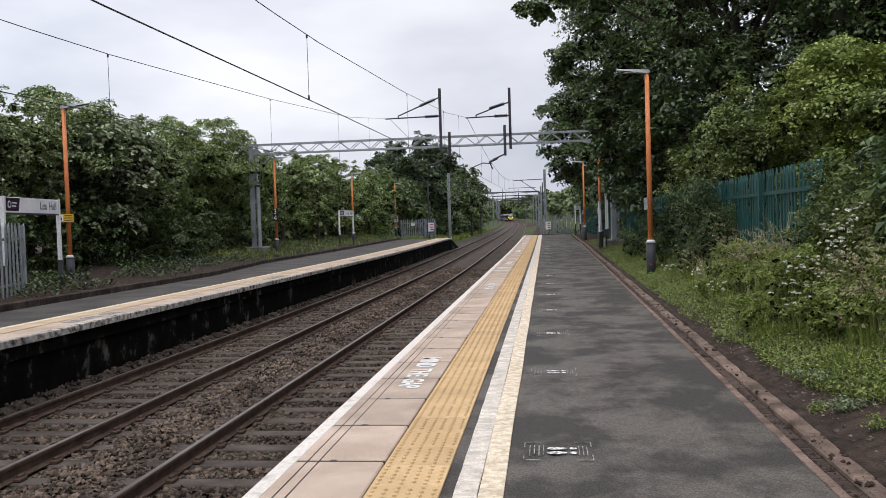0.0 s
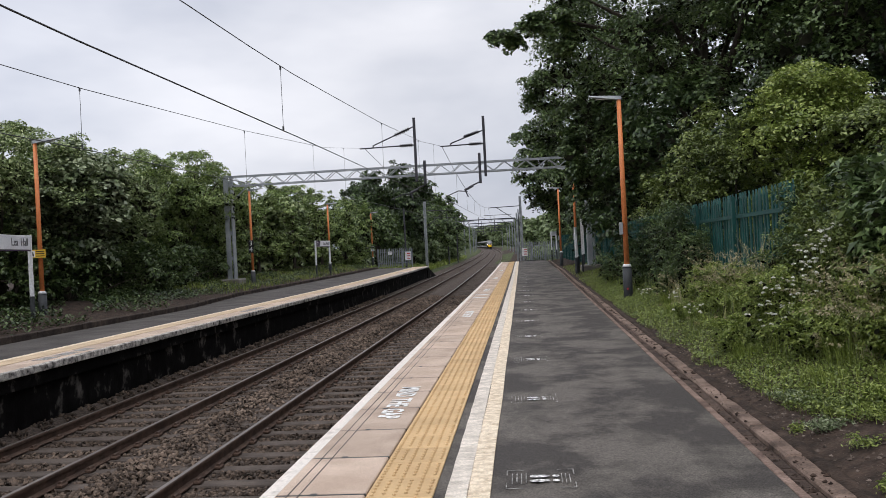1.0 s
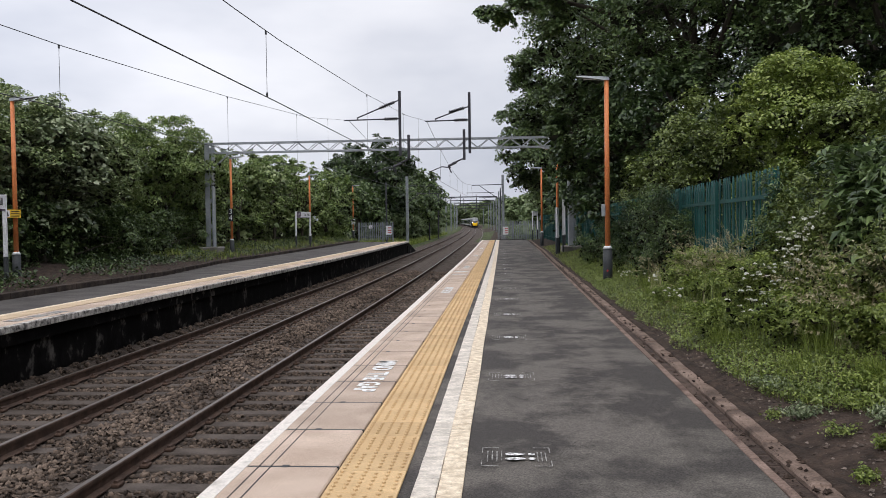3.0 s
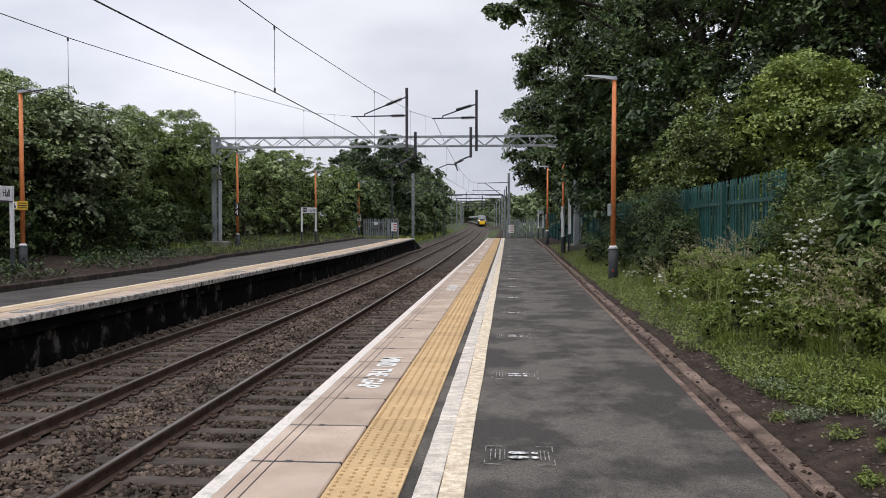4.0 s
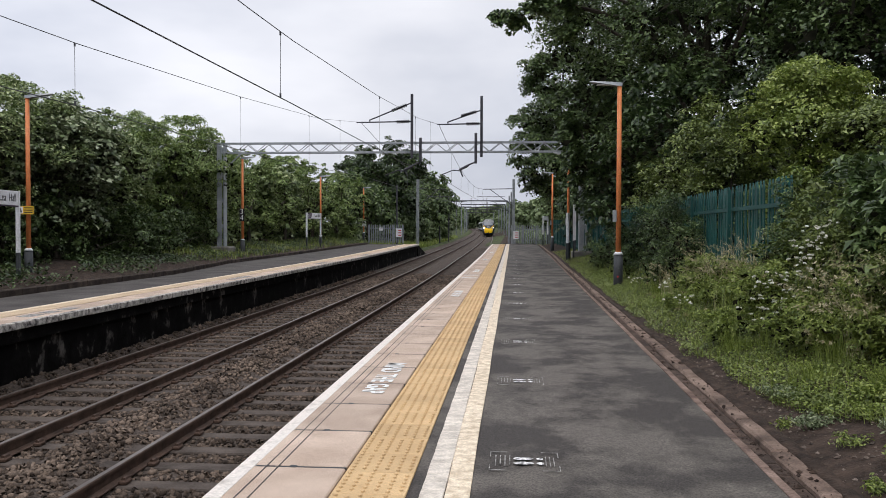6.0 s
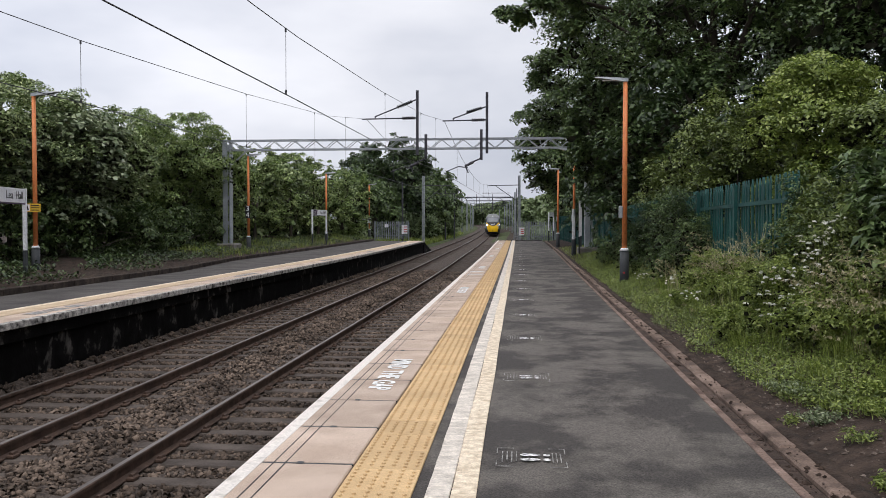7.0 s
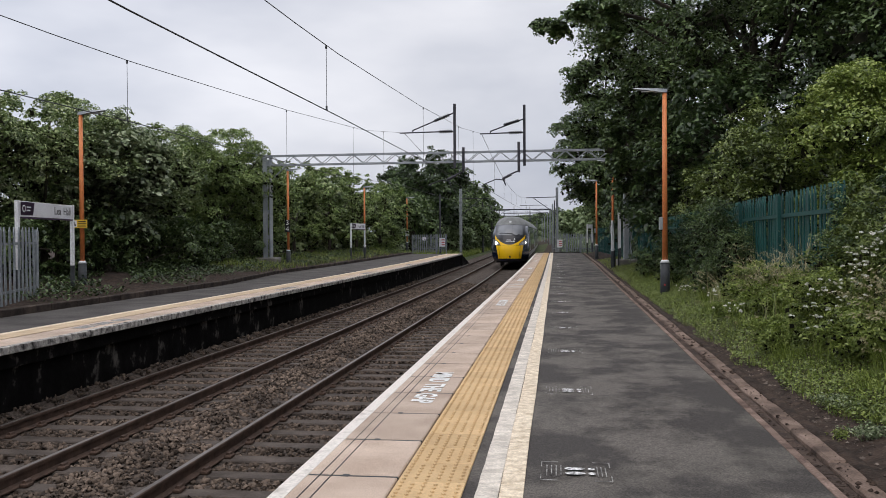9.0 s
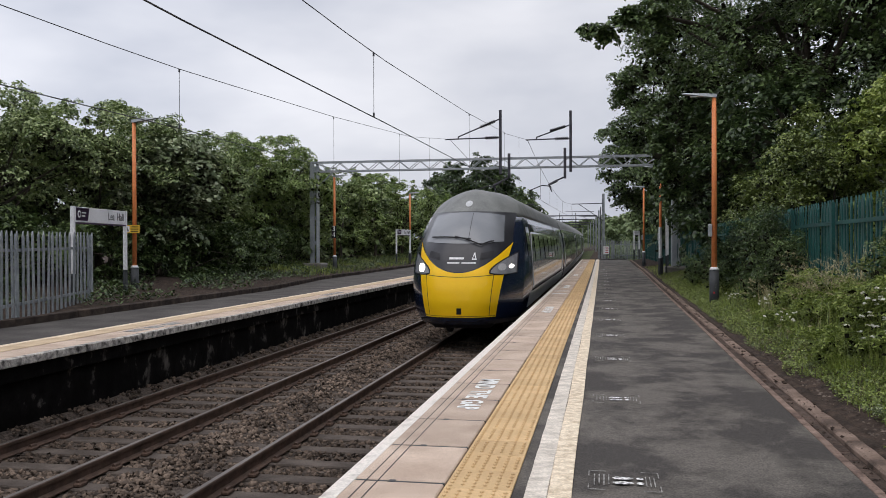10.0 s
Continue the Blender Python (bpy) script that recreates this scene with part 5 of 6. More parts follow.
def station_sign(a, b, label, lettered=True):
    """A white name board between two posts; the face looks at the tracks."""
    (xa, ya), (xb, yb) = a, b
    L = math.hypot(xb - xa, yb - ya)
    ang = math.degrees(math.atan2(yb - ya, xb - xa))
    z = rise(ya)
    s = thing("station_sign", pose(xa, ya, z, 0, 0, ang), label, "station sign", "station signs")
    for x in (0.03, L - 0.03):
        part("post", box(new_bm(), x - 0.04, x + 0.04, -0.04, 0.04, 0.78, 2.27), WHITE, s, "white upper post")
        part("post_base", box(new_bm(), x - 0.042, x + 0.042, -0.042, 0.042, -0.3, 0.78), POST_GREY, s, "dark grey post foot")
    bd = part("board", box(new_bm(), 0.075, L - 0.075, -0.035, 0.0, 1.92, 2.26, 0.005), WHITE, s, "white name board")
    part("edge_strip", box(new_bm(), 0.075, L - 0.075, -0.036, 0.001, 1.885, 1.915), PURPLE, bd)
    em = new_bm()
    v = [em.verts.new(p) for p in ((0.10, -0.041, 1.96), (0.68, -0.041, 1.96), (0.76, -0.041, 2.245), (0.10, -0.041, 2.245))]
    em.faces.new(v)
    bmesh.ops.solidify(em, geom=em.faces[:], thickness=0.003)
    part("emblem_panel", em, PURPLE, bd, "dark purple emblem panel")
    ringm = new_bm()
    tube(ringm, (0.25, -0.046, 2.10), (0.25, -0.042, 2.10), 0.08, n=16)
    part("emblem", ringm, WHITE, bd, "plain white disc")
    dotm = new_bm()
    tube(dotm, (0.25, -0.048, 2.10), (0.25, -0.044, 2.10), 0.05, n=16)
    part("emblem_centre", dotm, PURPLE, bd)
    for k in range(2):
        part("writing_bar", box(new_bm(), 0.37, 0.58 - 0.04 * k, -0.046, -0.042, 2.12 - 0.07 * k, 2.15 - 0.07 * k), WHITE, bd)
    letters("station_word", "Hall", 0.26, pose(L - 0.20, -0.038, 2.09, 90, 0, 0), BLACK, bd, "RIGHT")
    letters("station_word", "Lea", 0.26, pose(L - 0.75, -0.038, 2.09, 90, 0, 0), BLACK, bd, "RIGHT")
    return s


station_sign((-11.50, 17.1), (-11.93, 19.95), "white station name board on two posts, opposite platform")
station_sign((-12.35, 50.6), (-12.0, 52.9), "white station name board on two posts, far along the opposite platform")


def notice(x, y, z, rot, w, h, mat, label, bars=3, ink=BLACK, name="notice_sign", cat="sign"):
    s = thing(name, pose(x, y, z, 0, 0, rot), label, cat, "notices")
    part("plate", box(new_bm(), -w / 2, w / 2, -0.01, 0.01, -h / 2, h / 2), mat, s)
    for k in range(bars):
        zz = h * (0.28 - 0.56 * k / max(1, bars - 1)) if bars > 1 else 0
        part("writing_bar", box(new_bm(), -w * 0.12, w * 0.42, -0.014, -0.0105, zz - h * 0.05, zz + h * 0.05), ink, s)
    return s


# yellow warning plate on the near left lamp post
s = notice(-12.28, 20.86, 1.83, 28, 0.36, 0.21, SIGN_YELLOW, "yellow and white warning plate on the lamp post", 3)
part("symbol_panel", box(new_bm(), -0.175, -0.07, -0.0145, -0.0105, -0.085, 0.085), WHITE, s, "white symbol panel")
tri = new_bm()
tri.faces.new([tri.verts.new(p) for p in ((-0.16, -0.016, -0.06), (-0.085, -0.016, -0.06), (-0.122, -0.016, 0.06))])
part("symbol", tri, BLACK, s)
# black plate with a 3 over a 4
s = thing("car_stop_plate", pose(-12.85, 39.88, 2.02, 0, 0, 8), "black plate with white figures on the lamp post", "sign", "notices")
part("plate", box(new_bm(), -0.11, 0.11, -0.012, 0.012, -0.30, 0.30), BLACK, s)
letters("figure", "3", 0.34, pose(0, -0.016, 0.15, 90, 0, 0), WHITE, s)
letters("figure", "4", 0.34, pose(0, -0.016, -0.15, 90, 0, 0), WHITE, s)
notice(-12.88, 73.35, 1.6 + rise(73), 10, 0.34, 0.45, WHITE, "small white notice on the far lamp post", 3)
notice(-10.9, 70.3, 1.15 + rise(70), 12, 0.30, 0.26, WHITE, "small white notice on the end fence", 2)
notice(0.25, 68.2, 0.72 + ze, 0, 0.42, 0.62, WHITE, "white notice with red writing on the platform end gate", 3, SIGN_RED)
notice(-9.45, 70.7, 0.85 + rise(70), 24, 0.5, 0.72, WHITE, "white notice with red writing on the opposite end fence", 3, SIGN_RED)
ns = notice(-9.62, 11.7, 1.0, 75, 0.42, 0.62, WHITE, "white notice with a red strip on the palisade fence", 1, SIGN_RED)


def totem(x, y, w, h, z0, mat, label, rot=0):
    s = thing("totem_sign", pose(x, y, rise(y), 0, 0, rot), label, "sign", "platform signs")
    for dx in (-w / 2, w / 2):
        part("post", box(new_bm(), dx - 0.035, dx + 0.035, -0.035, 0.035, z0, h), mat, s)
        part("post_base", box(new_bm(), dx - 0.037, dx + 0.037, -0.037, 0.037, -0.3, z0), POST_GREY, s, "dark post foot")
    part("panel", box(new_bm(), -w / 2, w / 2, -0.03, 0.03, h - 0.32, h), mat, s, "white sign panel")
    return s


totem(2.42, 38.4, 0.2, 2.1, 0.75, WHITE, "narrow white sign fixed beside the lamp post", 70)
totem(2.85, 40.3, 2.2, 2.55, 0.85, WHITE, "white station name board seen edge-on beside the platform", 84)
totem(2.5, 66.0, 1.2, 2.2, 0.8, WHITE, "white sign board near the platform end", 70)


# ---------------------------------------------------------------- masts and portals farther along the line
def portal(y, xl, xr, h, label, mat=GALV, arms=True):
    z = rise(y)
    g = thing("line_mast", pose(bend(y), y, z), label, "mast", "line masts")
    for x in (xl, xr):
        if x is None:
            continue
        b = new_bm()
        box(b, x - 0.13, x + 0.13, -0.02, 0.02, -1.2, h)
        box(b, x - 0.13, x - 0.10, -0.12, 0.12, -1.2, h)
        box(b, x + 0.10, x + 0.13, -0.12, 0.12, -1.2, h)
        part("mast", b, mat, g)
        if arms:
            s = 1 if x < -4.6 else -1
            c = CENTRE_FAR if x < -4.6 else CENTRE_NEAR
            b = new_bm()
            tube(b, (x, 0, h - 0.95), (c - s * 0.3, 0, h - 1.0), 0.04, n=6)
            tube(b, (x, 0, h - 2.7), (c - s * 1.0, 0, h - 1.0), 0.035, n=6)
            part("cantilever", b, DARK_STEEL, g)
            b = new_bm()
            tube(b, (x + s * 0.9, 0, h - 1.75), (c + s * 0.3, 0, h - 1.75), 0.025, n=6)
            part("registration_arm", b, DARK_STEEL, g)
    return g


portal(86, -9.35, 0.3, 6.1, "grey steel masts with cantilever arms beside the line")
for y in (140, 170, 200, 235, 265, 330):
    g = portal(y, -9.6, 0.4, 6.3, "grey steel masts carrying a cross beam over the line", arms=(y == 140))
    if y > 140:
        part("beam", bar(new_bm(), (-9.8, 0, 6.3), (0.6, 0, 6.3), 0.15, 0.2), DARK_STEEL, g)
        for x in (CENTRE_FAR, CENTRE_NEAR):
            part("drop_tube", box(new_bm(), x - 0.5, x - 0.4, -0.05, 0.05, 4.4, 6.9), DARK_STEEL, g)
for x, y, h in ((-10.6, 78, 5.2), (-9.2, 108, 5.6), (-9.1, 122, 5.4), (-0.2, 112, 5.8), (0.2, 165, 6.0)):
    part("mast", tube(new_bm(), (0, 0, -1.2), (0, 0, h), 0.09, 0.07, 8), DARK_STEEL, thing("line_mast", pose(x + bend(y) * 0.0, y, rise(y)), "slim dark steel mast beside the line", "mast", "line masts"))

# ---------------------------------------------------------------- platform markings
def floor_mark(y):
    """A waiting place: corner brackets, two lines of small writing and a pair of shoe prints."""
    m = thing("floor_marking", pose(0.045, y, rise(y) + 0.001), "worn white stencilled footprints and brackets on asphalt", "floor marking", "footprint markings")
    b = new_bm()
    w, h, t = 0.205, 0.20, 0.006
    for sx in (-1, 1):
        for sy in (-1, 1):
            x, yy = sx * w, sy * h
            box(b, min(x, x - sx * 0.10), max(x, x - sx * 0.10), yy - t / 2, yy + t / 2, 0, 0.0025)
            box(b, x - t / 2, x + t / 2, min(yy, yy - sy * 0.11), max(yy, yy - sy * 0.11), 0, 0.0025)
    part("bracket", b, FAINT, m)
    for k in range(4):
        part("writing_bar", box(new_bm(), -0.175 + 0.028 * k, -0.168 + 0.028 * k, -0.11 + 0.03 * (k % 2), 0.12, 0, 0.0025), FAINT, m)
    for k in range(3):
        part("writing_bar", box(new_bm(), 0.125 + 0.024 * k, 0.131 + 0.024 * k, -0.10, 0.10, 0, 0.0025), FAINT, m)
    for yy in (-0.05, 0.05):
        b = new_bm()
        sole = [b.verts.new((-0.005 + 0.062 * math.cos(a), yy + 0.030 * math.sin(a) * (1 - 0.2 * math.cos(a)), 0.003)) for a in (2 * math.pi * i / 14 for i in range(14))]
        heel = [b.verts.new((0.093 + 0.022 * math.cos(a), yy + 0.026 * math.sin(a), 0.003)) for a in (2 * math.pi * i / 10 for i in range(10))]
        b.faces.new(sole)
        b.faces.new(heel)
        part("shoe_print", b, SHOE_PAINT, m)


for k in range(16):
    floor_mark(5.32 + 2.71 * k)

WORD_PAINT = material("word_paint", (0.74, 0.74, 0.72), (0.86, 0.86, 0.84), 9.0, 0.7, 0.0, 60, grain=0.06)
for k, y in enumerate((8.1, 18.4, 28.2, 38.2, 48.5, 58.5)):
    s = thing("painted_warning", pose(-1.215, y, rise(y) + 0.009), "white painted warning words on the coping", "painted words", "warning words")
    for word, off in (("MIND", 0.52), ("THE", -0.08), ("GAP", -0.60)):
        letters("word", word, 0.265, pose(0, off, 0, 0, 0, -90) @ Matrix.Diagonal((0.86, 1, 1, 1)), WORD_PAINT, s, depth=0.001, bold=0.006)
for y in (13.6, 23.4, 33.5, 43.5, 53.5):
    s = thing("painted_warning", pose(EDGE_FAR - 0.36, y, rise(y) + 0.006), "worn white painted words on the opposite coping", "painted words", "warning words")
    for off in (-0.58, 0.0, 0.58):
        part("writing_bar", box(new_bm(), -0.12, 0.12, off - 0.22, off + 0.22, 0, 0.003), FAINT, s)
for y in (24.2, 25.6):
    tagged(part("painted_bar", box(new_bm(), -1.45, -1.05, y - 0.12, y + 0.12, rise(y) + 0.006, rise(y) + 0.010), MARKING), "short white painted bar across the coping", "painted line", "painted bars")

# ---------------------------------------------------------------- paving pieces, laid one by one
def piece_mesh(name, x0, x1, ylen, z0, z1, mat, bevel=0.006):
    me = bpy.data.meshes.new(name)
    b = box(new_bm(), x0, x1, -ylen / 2, ylen / 2, z0, z1, bevel)
    b.to_mesh(me)
    b.free()
    me.materials.append(mat)
    return me


def lay(paving, name, me, mat, ys, x=0.0, jitter=0.0, xf=None):
    for i, y in enumerate(ys):
        o = mesh_part(name, me, mat, paving)
        o.location = ((xf(y) if xf else x) + jitter * math.sin(i * 12.9), y, rise(y) + 0.5 * jitter * math.sin(i * 7.7))
        if y > 30:
            o.rotation_euler = (math.atan((rise(y + 1) - rise(y - 1)) / 2), 0, 0)


pave = thing("platform_paving", pose(0, 0, 0), "buff coping slabs with a white edge and yellow tactile slabs", "paving", kind="structure")
slab = piece_mesh("coping_slab", EDGE_NEAR, -0.986, 0.874, -0.10, 0.004, COPING, 0.008)
lay(pave, "coping_slab", slab, COPING, [5.08 - 0.447 + 0.895 * k for k in range(-30, 71)], jitter=0.0015)
edge = piece_mesh("painted_edge", EDGE_NEAR - 0.004, EDGE_NEAR + 0.09, 0.892, -0.06, 0.0065, EDGE_WHITE, 0.002)
lay(pave, "painted_edge", edge, EDGE_WHITE, [5.08 - 0.447 + 0.895 * k for k in range(-30, 71)])
joint = piece_mesh("joint_filler", EDGE_NEAR + 0.092, -0.986, 0.020, -0.05, 0.0026, POST_GREY, 0.0)
lay(pave, "joint_filler", joint, POST_GREY, [5.08 + 0.895 * k for k in range(-3, 40)])
hole = piece_mesh("lifting_hole", -1.32, -1.28, 0.045, 0.0, 0.0062, POST_GREY, 0.0)
lay(pave, "lifting_hole", hole, POST_GREY, [5.08 + 0.895 * k for k in range(0, 14)])
for gx in (-1.455, -1.385):
    part("sawn_groove", run(new_bm(), [(gx - 0.003, 0.0), (gx + 0.003, 0.0), (gx + 0.003, 0.0066), (gx - 0.003, 0.0066)], span(2, 28, 13) + span(30, 66, 4), lambda x, y, z: (x, y, z + rise(y))), POST_GREY, pave)
tb = box(new_bm(), -0.197, 0.197, -0.198, 0.198, -0.04, 0.004, 0.003)
for i in range(6):
    for j in range(6):
        cx, cy = -0.165 + 0.066 * i, -0.165 + 0.066 * j + (0.033 if i % 2 else 0)
        if cy > 0.19:
            continue
        lo = [tb.verts.new((cx + 0.014 * a, cy + 0.020 * b, 0.0042)) for a, b in ((-1, 0), (0, -1), (1, 0), (0, 1))]
        hi = [tb.verts.new((cx + 0.010 * a, cy + 0.015 * b, 0.0125)) for a, b in ((-1, 0), (0, -1), (1, 0), (0, 1))]
        tb.faces.new(hi)
        for k in range(4):
            tb.faces.new((lo[k], lo[(k + 1) % 4], hi[(k + 1) % 4], hi[k]))
tac = bpy.data.meshes.new("tactile_slab")
tb.to_mesh(tac)
tb.free()
tac.materials.append(TACTILE)
lay(pave, "tactile_slab", tac, TACTILE, [4.0 + 0.40 * k for k in range(-70, 160)], x=-0.777, jitter=0.001)

lines = thing("platform_line", pose(0, 0, 0), "white and cream painted line of worn bricks on asphalt", "painted line", kind="structure")
wy = 3.2
for k in range(260):
    ln = (0.075, 0.13, 0.10, 0.155, 0.09)[(k * k + k // 3) % 5]
    nm = "white_brick_%d" % (ln * 1000)
    wb = bpy.data.meshes.get(nm) or piece_mesh(nm, -0.063, 0.063, ln - 0.002, -0.05, 0.003, LINE_WHITE, 0.003)
    lay(lines, "brick", wb, LINE_WHITE, [wy + ln / 2], x=-0.447 + 0.0015 * math.sin(k * 5.1))
    wy += ln

cb = piece_mesh("brick", -0.066, 0.066, 0.2125, -0.05, 0.002, LINE_CREAM, 0.002)
lay(lines, "brick", cb, LINE_CREAM, [3.2 + 0.213 * k for k in range(0, 130)], x=-0.316, jitter=0.003)
part("painted_strip", run(new_bm(), [(-0.509, -0.02), (-0.385, -0.02), (-0.385, 0.003), (-0.509, 0.003)], [wy + 0.01] + span(32, 68, 2), lambda x, y, z: (x, y, z + rise(y))), LINE_WHITE, lines)
part("painted_strip", run(new_bm(), [(-0.382, -0.02), (-0.25, -0.02), (-0.25, 0.002), (-0.382, 0.002)], [30.9] + span(32, 68, 2), lambda x, y, z: (x, y, z + rise(y))), LINE_CREAM, lines)

for x0, x1, mat in ((-0.509, -0.385, LINE_WHITE), (-0.382, -0.25, LINE_CREAM)):
    part("painted_strip", run(new_bm(), [(x0, -0.02), (x1, -0.02), (x1, 0.002), (x0, 0.002)], [-22, -10, 3.08], lambda x, y, z: (x, y, z)), mat, lines)

gully = thing("brick_edging", pose(0, 0, 0), "worn brown brick gully and low kerb beside the asphalt", "kerb", kind="structure")
gb = piece_mesh("brick", 0.022, 0.078, 0.2265, -0.06, -0.002, BRICK, 0.003)
lay(gully, "brick", gb, BRICK, [3.4 + 0.228 * k for k in range(-40, 200)], jitter=0.003, xf=kerb_x)
gb2 = piece_mesh("brick", 0.082, 0.168, 0.2265, -0.06, -0.018, GULLY, 0.004)
lay(gully, "brick", gb2, GULLY, [3.3 + 0.228 * k for k in range(-40, 160)], jitter=0.006, xf=kerb_x)
kb = piece_mesh("kerb_stone", 0.172, 0.300, 0.90, -0.06, 0.010, KERB_TOP, 0.016)
lay(gully, "kerb_stone", kb, KERB_TOP, [3.4 + 0.91 * k for k in range(-20, 70)], jitter=0.010, xf=kerb_x)


def soil_lip(y):
    """Crumbling earth banked against the kerb's outer edge."""
    w = 0.03 * noise.noise((0, y * 1.7, 4)) + 0.02 * noise.noise((0, y * 6.1, 2))
    h = 0.022 + 0.022 * noise.noise((3, y * 2.3, 4)) + 0.012 * noise.noise((3, y * 9.0, 1))
    return w, h


bm = new_bm()
rows = []
for y in span(2, 34, 0.06):
    w, h = soil_lip(y)
    k = kerb_x(y)
    rows.append([bm.verts.new((k + x, y, rise(y) + z)) for x, z in ((0.280 + 0.6 * w, -0.05), (0.288 + 0.6 * w, 0.7 * h), (0.325 + 0.6 * w, h + 0.006), (0.38, h * 0.8), (0.46, -0.05))])
for p, q in zip(rows, rows[1:]):
    for i in range(4):
        bm.faces.new((p[i], p[i + 1], q[i + 1], q[i]))
tagged(part("soil_edge", bm, SOIL, smooth=True), "dark crumbling soil banked against the kerb", "soil", kind="structure")

fp = thing("opposite_paving", pose(0, 0, 0), "buff coping slabs with a white edge on the opposite platform", "paving", kind="structure")
fs = piece_mesh("coping_slab", EDGE_FAR - 0.61, EDGE_FAR, 0.887, -0.10, 0.004, COPING, 0.008)
lay(fp, "coping_slab", fs, COPING, [3.0 + 0.895 * k for k in range(-20, 71)], jitter=0.003)
fe = piece_mesh("painted_edge", EDGE_FAR - 0.10, EDGE_FAR + 0.006, 0.888, -0.10, 0.007, WORN_EDGE, 0.010)
lay(fp, "painted_edge", fe, WORN_EDGE, [3.0 + 0.895 * k for k in range(-20, 71)], jitter=0.004)
fk = piece_mesh("kerb_stone", -0.20, -0.04, 0.91, -0.10, 0.13, DARK_KERB, 0.015)
lay(fp, "kerb_stone", fk, DARK_KERB, [3.0 + 0.91 * k for k in range(-18, 70)], jitter=0.008, xf=far_back)


# ---------------------------------------------------------------- the train
NAVY = material("navy_gloss", (0.008, 0.014, 0.035), (0.012, 0.020, 0.046), 1.5, 0.22, 0.0, 30, spec=0.5, coat=0.4, grain=0.03)
TEAL = material("dark_green_gloss", (0.010, 0.030, 0.034), (0.014, 0.038, 0.042), 1.5, 0.10, 0.0, 30, spec=0.5, coat=0.5, grain=0.03)
CHARCOAL = material("charcoal_front", (0.022, 0.022, 0.028), (0.032, 0.032, 0.038), 3.0, 0.35, 0.0, 30, coat=0.2, grain=0.05)
ROOF_GREY = material("train_roof_grey", (0.13, 0.135, 0.13), (0.20, 0.205, 0.195), 2.0, 0.45, 0.03, 30)
TRAIN_YELLOW = material("train_yellow", (0.98, 0.58, 0.008), (1.0, 0.61, 0.010), 2.0, 0.38, 0.0, 30, coat=0.25, grain=0.02)
PALE_PANEL = material("train_pale_panel", (0.42, 0.43, 0.44), (0.55, 0.56, 0.57), 1.5, 0.4, 0.02, 30)
GLASS = material("tinted_glass", (0.012, 0.014, 0.016), (0.02, 0.022, 0.024), 1.0, 0.06, 0.0, 30, spec=0.7, coat=0.6)
# Mid-grey base colour paints the sky's reflection into the windscreen.
SCREEN = material("windscreen_sky_grey", (0.17, 0.18, 0.195), (0.21, 0.22, 0.235), 1.0, 0.24, 0.0, 30, spec=0.6, grain=0.02)
LAMP_GLASS = material("lamp_glass", (0.22, 0.23, 0.25), (0.30, 0.31, 0.33), 6.0, 0.15, 0.0, 30, spec=0.6, grain=0.05)
GLOW = bpy.data.materials.new("lit_headlamp")
GLOW.use_nodes = True
GLOW.node_tree.nodes["Principled BSDF"].inputs["Emission Color"].default_value = (1.0, 0.96, 0.88, 1)
GLOW.node_tree.nodes["Principled BSDF"].inputs["Emission Strength"].default_value = 8.0

ZS = [0.50, 0.66, 0.85, 1.05, 1.25, 1.45, 1.65, 1.85, 2.05, 2.25, 2.45, 2.65, 2.85, 3.00, 3.12, 3.24, 3.35, 3.45, 3.54, 3.61, 3.67, 3.71]
COACH = 23.0


def half_width(z):
    return float(np.interp(z, [0.4, 0.66, 1.0, 1.5, 1.9, 2.3, 2.7, 3.0, 3.2, 3.35, 3.5, 3.6, 3.68, 3.72], [1.16, 1.25, 1.33, 1.365, 1.36, 1.32, 1.26, 1.18, 1.10, 1.02, 0.89, 0.74, 0.50, 0.20]))


def nose_y(z):
    return float(np.interp(z, [0.4, 0.66, 1.0, 1.3, 1.65, 2.0, 2.36, 2.7, 3.0, 3.2, 3.4, 3.6, 3.68, 3.72], [0.16, 0.05, 0.0, 0.02, 0.12, 0.30, 0.58, 0.95, 1.36, 1.66, 1.98, 2.36, 2.6, 2.85]))


def front_point(x, z, off=0.0):
    """A point on the nose, off metres proud of it."""
    def s(a, b):
        w = half_width(b)
        return Vector((a, nose_y(b) + 1.55 * min(1.0, abs(a) / max(w, 0.03)) ** (3.0 if b < 2.2 else max(2.2, 3.0 - 0.8 * (b - 2.2))), b))
    p = s(x, z)
    if off:
        e = 0.01
        n = (s(x + e, z) - s(x - e, z)).cross(s(x, z + e) - s(x, z - e))
        p = p + n.normalized() * off
    return p


def front_patch(low, high, off, nu=24, nv=8):
    """A piece of skin on the nose between two curves of (x, z), s from -1 to 1."""
    b = new_bm()
    rows = []
    for j in range(nv + 1):
        row = []
        for i in range(nu + 1):
            s = -1 + 2 * i / nu
            (xa, za), (xb, zb) = low(s), high(s)
            f = j / nv
            row.append(b.verts.new(front_point(xa + (xb - xa) * f, za + (zb - za) * f, off)))
        rows.append(row)
    for a, c in zip(rows, rows[1:]):
        for i in range(nu):
            b.faces.new((a[i], a[i + 1], c[i + 1], c[i]))
    return b


def side_patch(y0, y1, z0, z1, off, side, n=5):
    b = new_bm()
    rows = []
    for j in range(n + 1):
        z = z0 + (z1 - z0) * j / n
        x = side * (half_width(z) + off)
        rows.append((b.verts.new((x, y0, z)), b.verts.new((x, y1, z))))
    for (a, c), (d, e) in zip(rows, rows[1:]):
        b.faces.new((a, c, e, d) if side > 0 else (a, d, e, c))
    return b


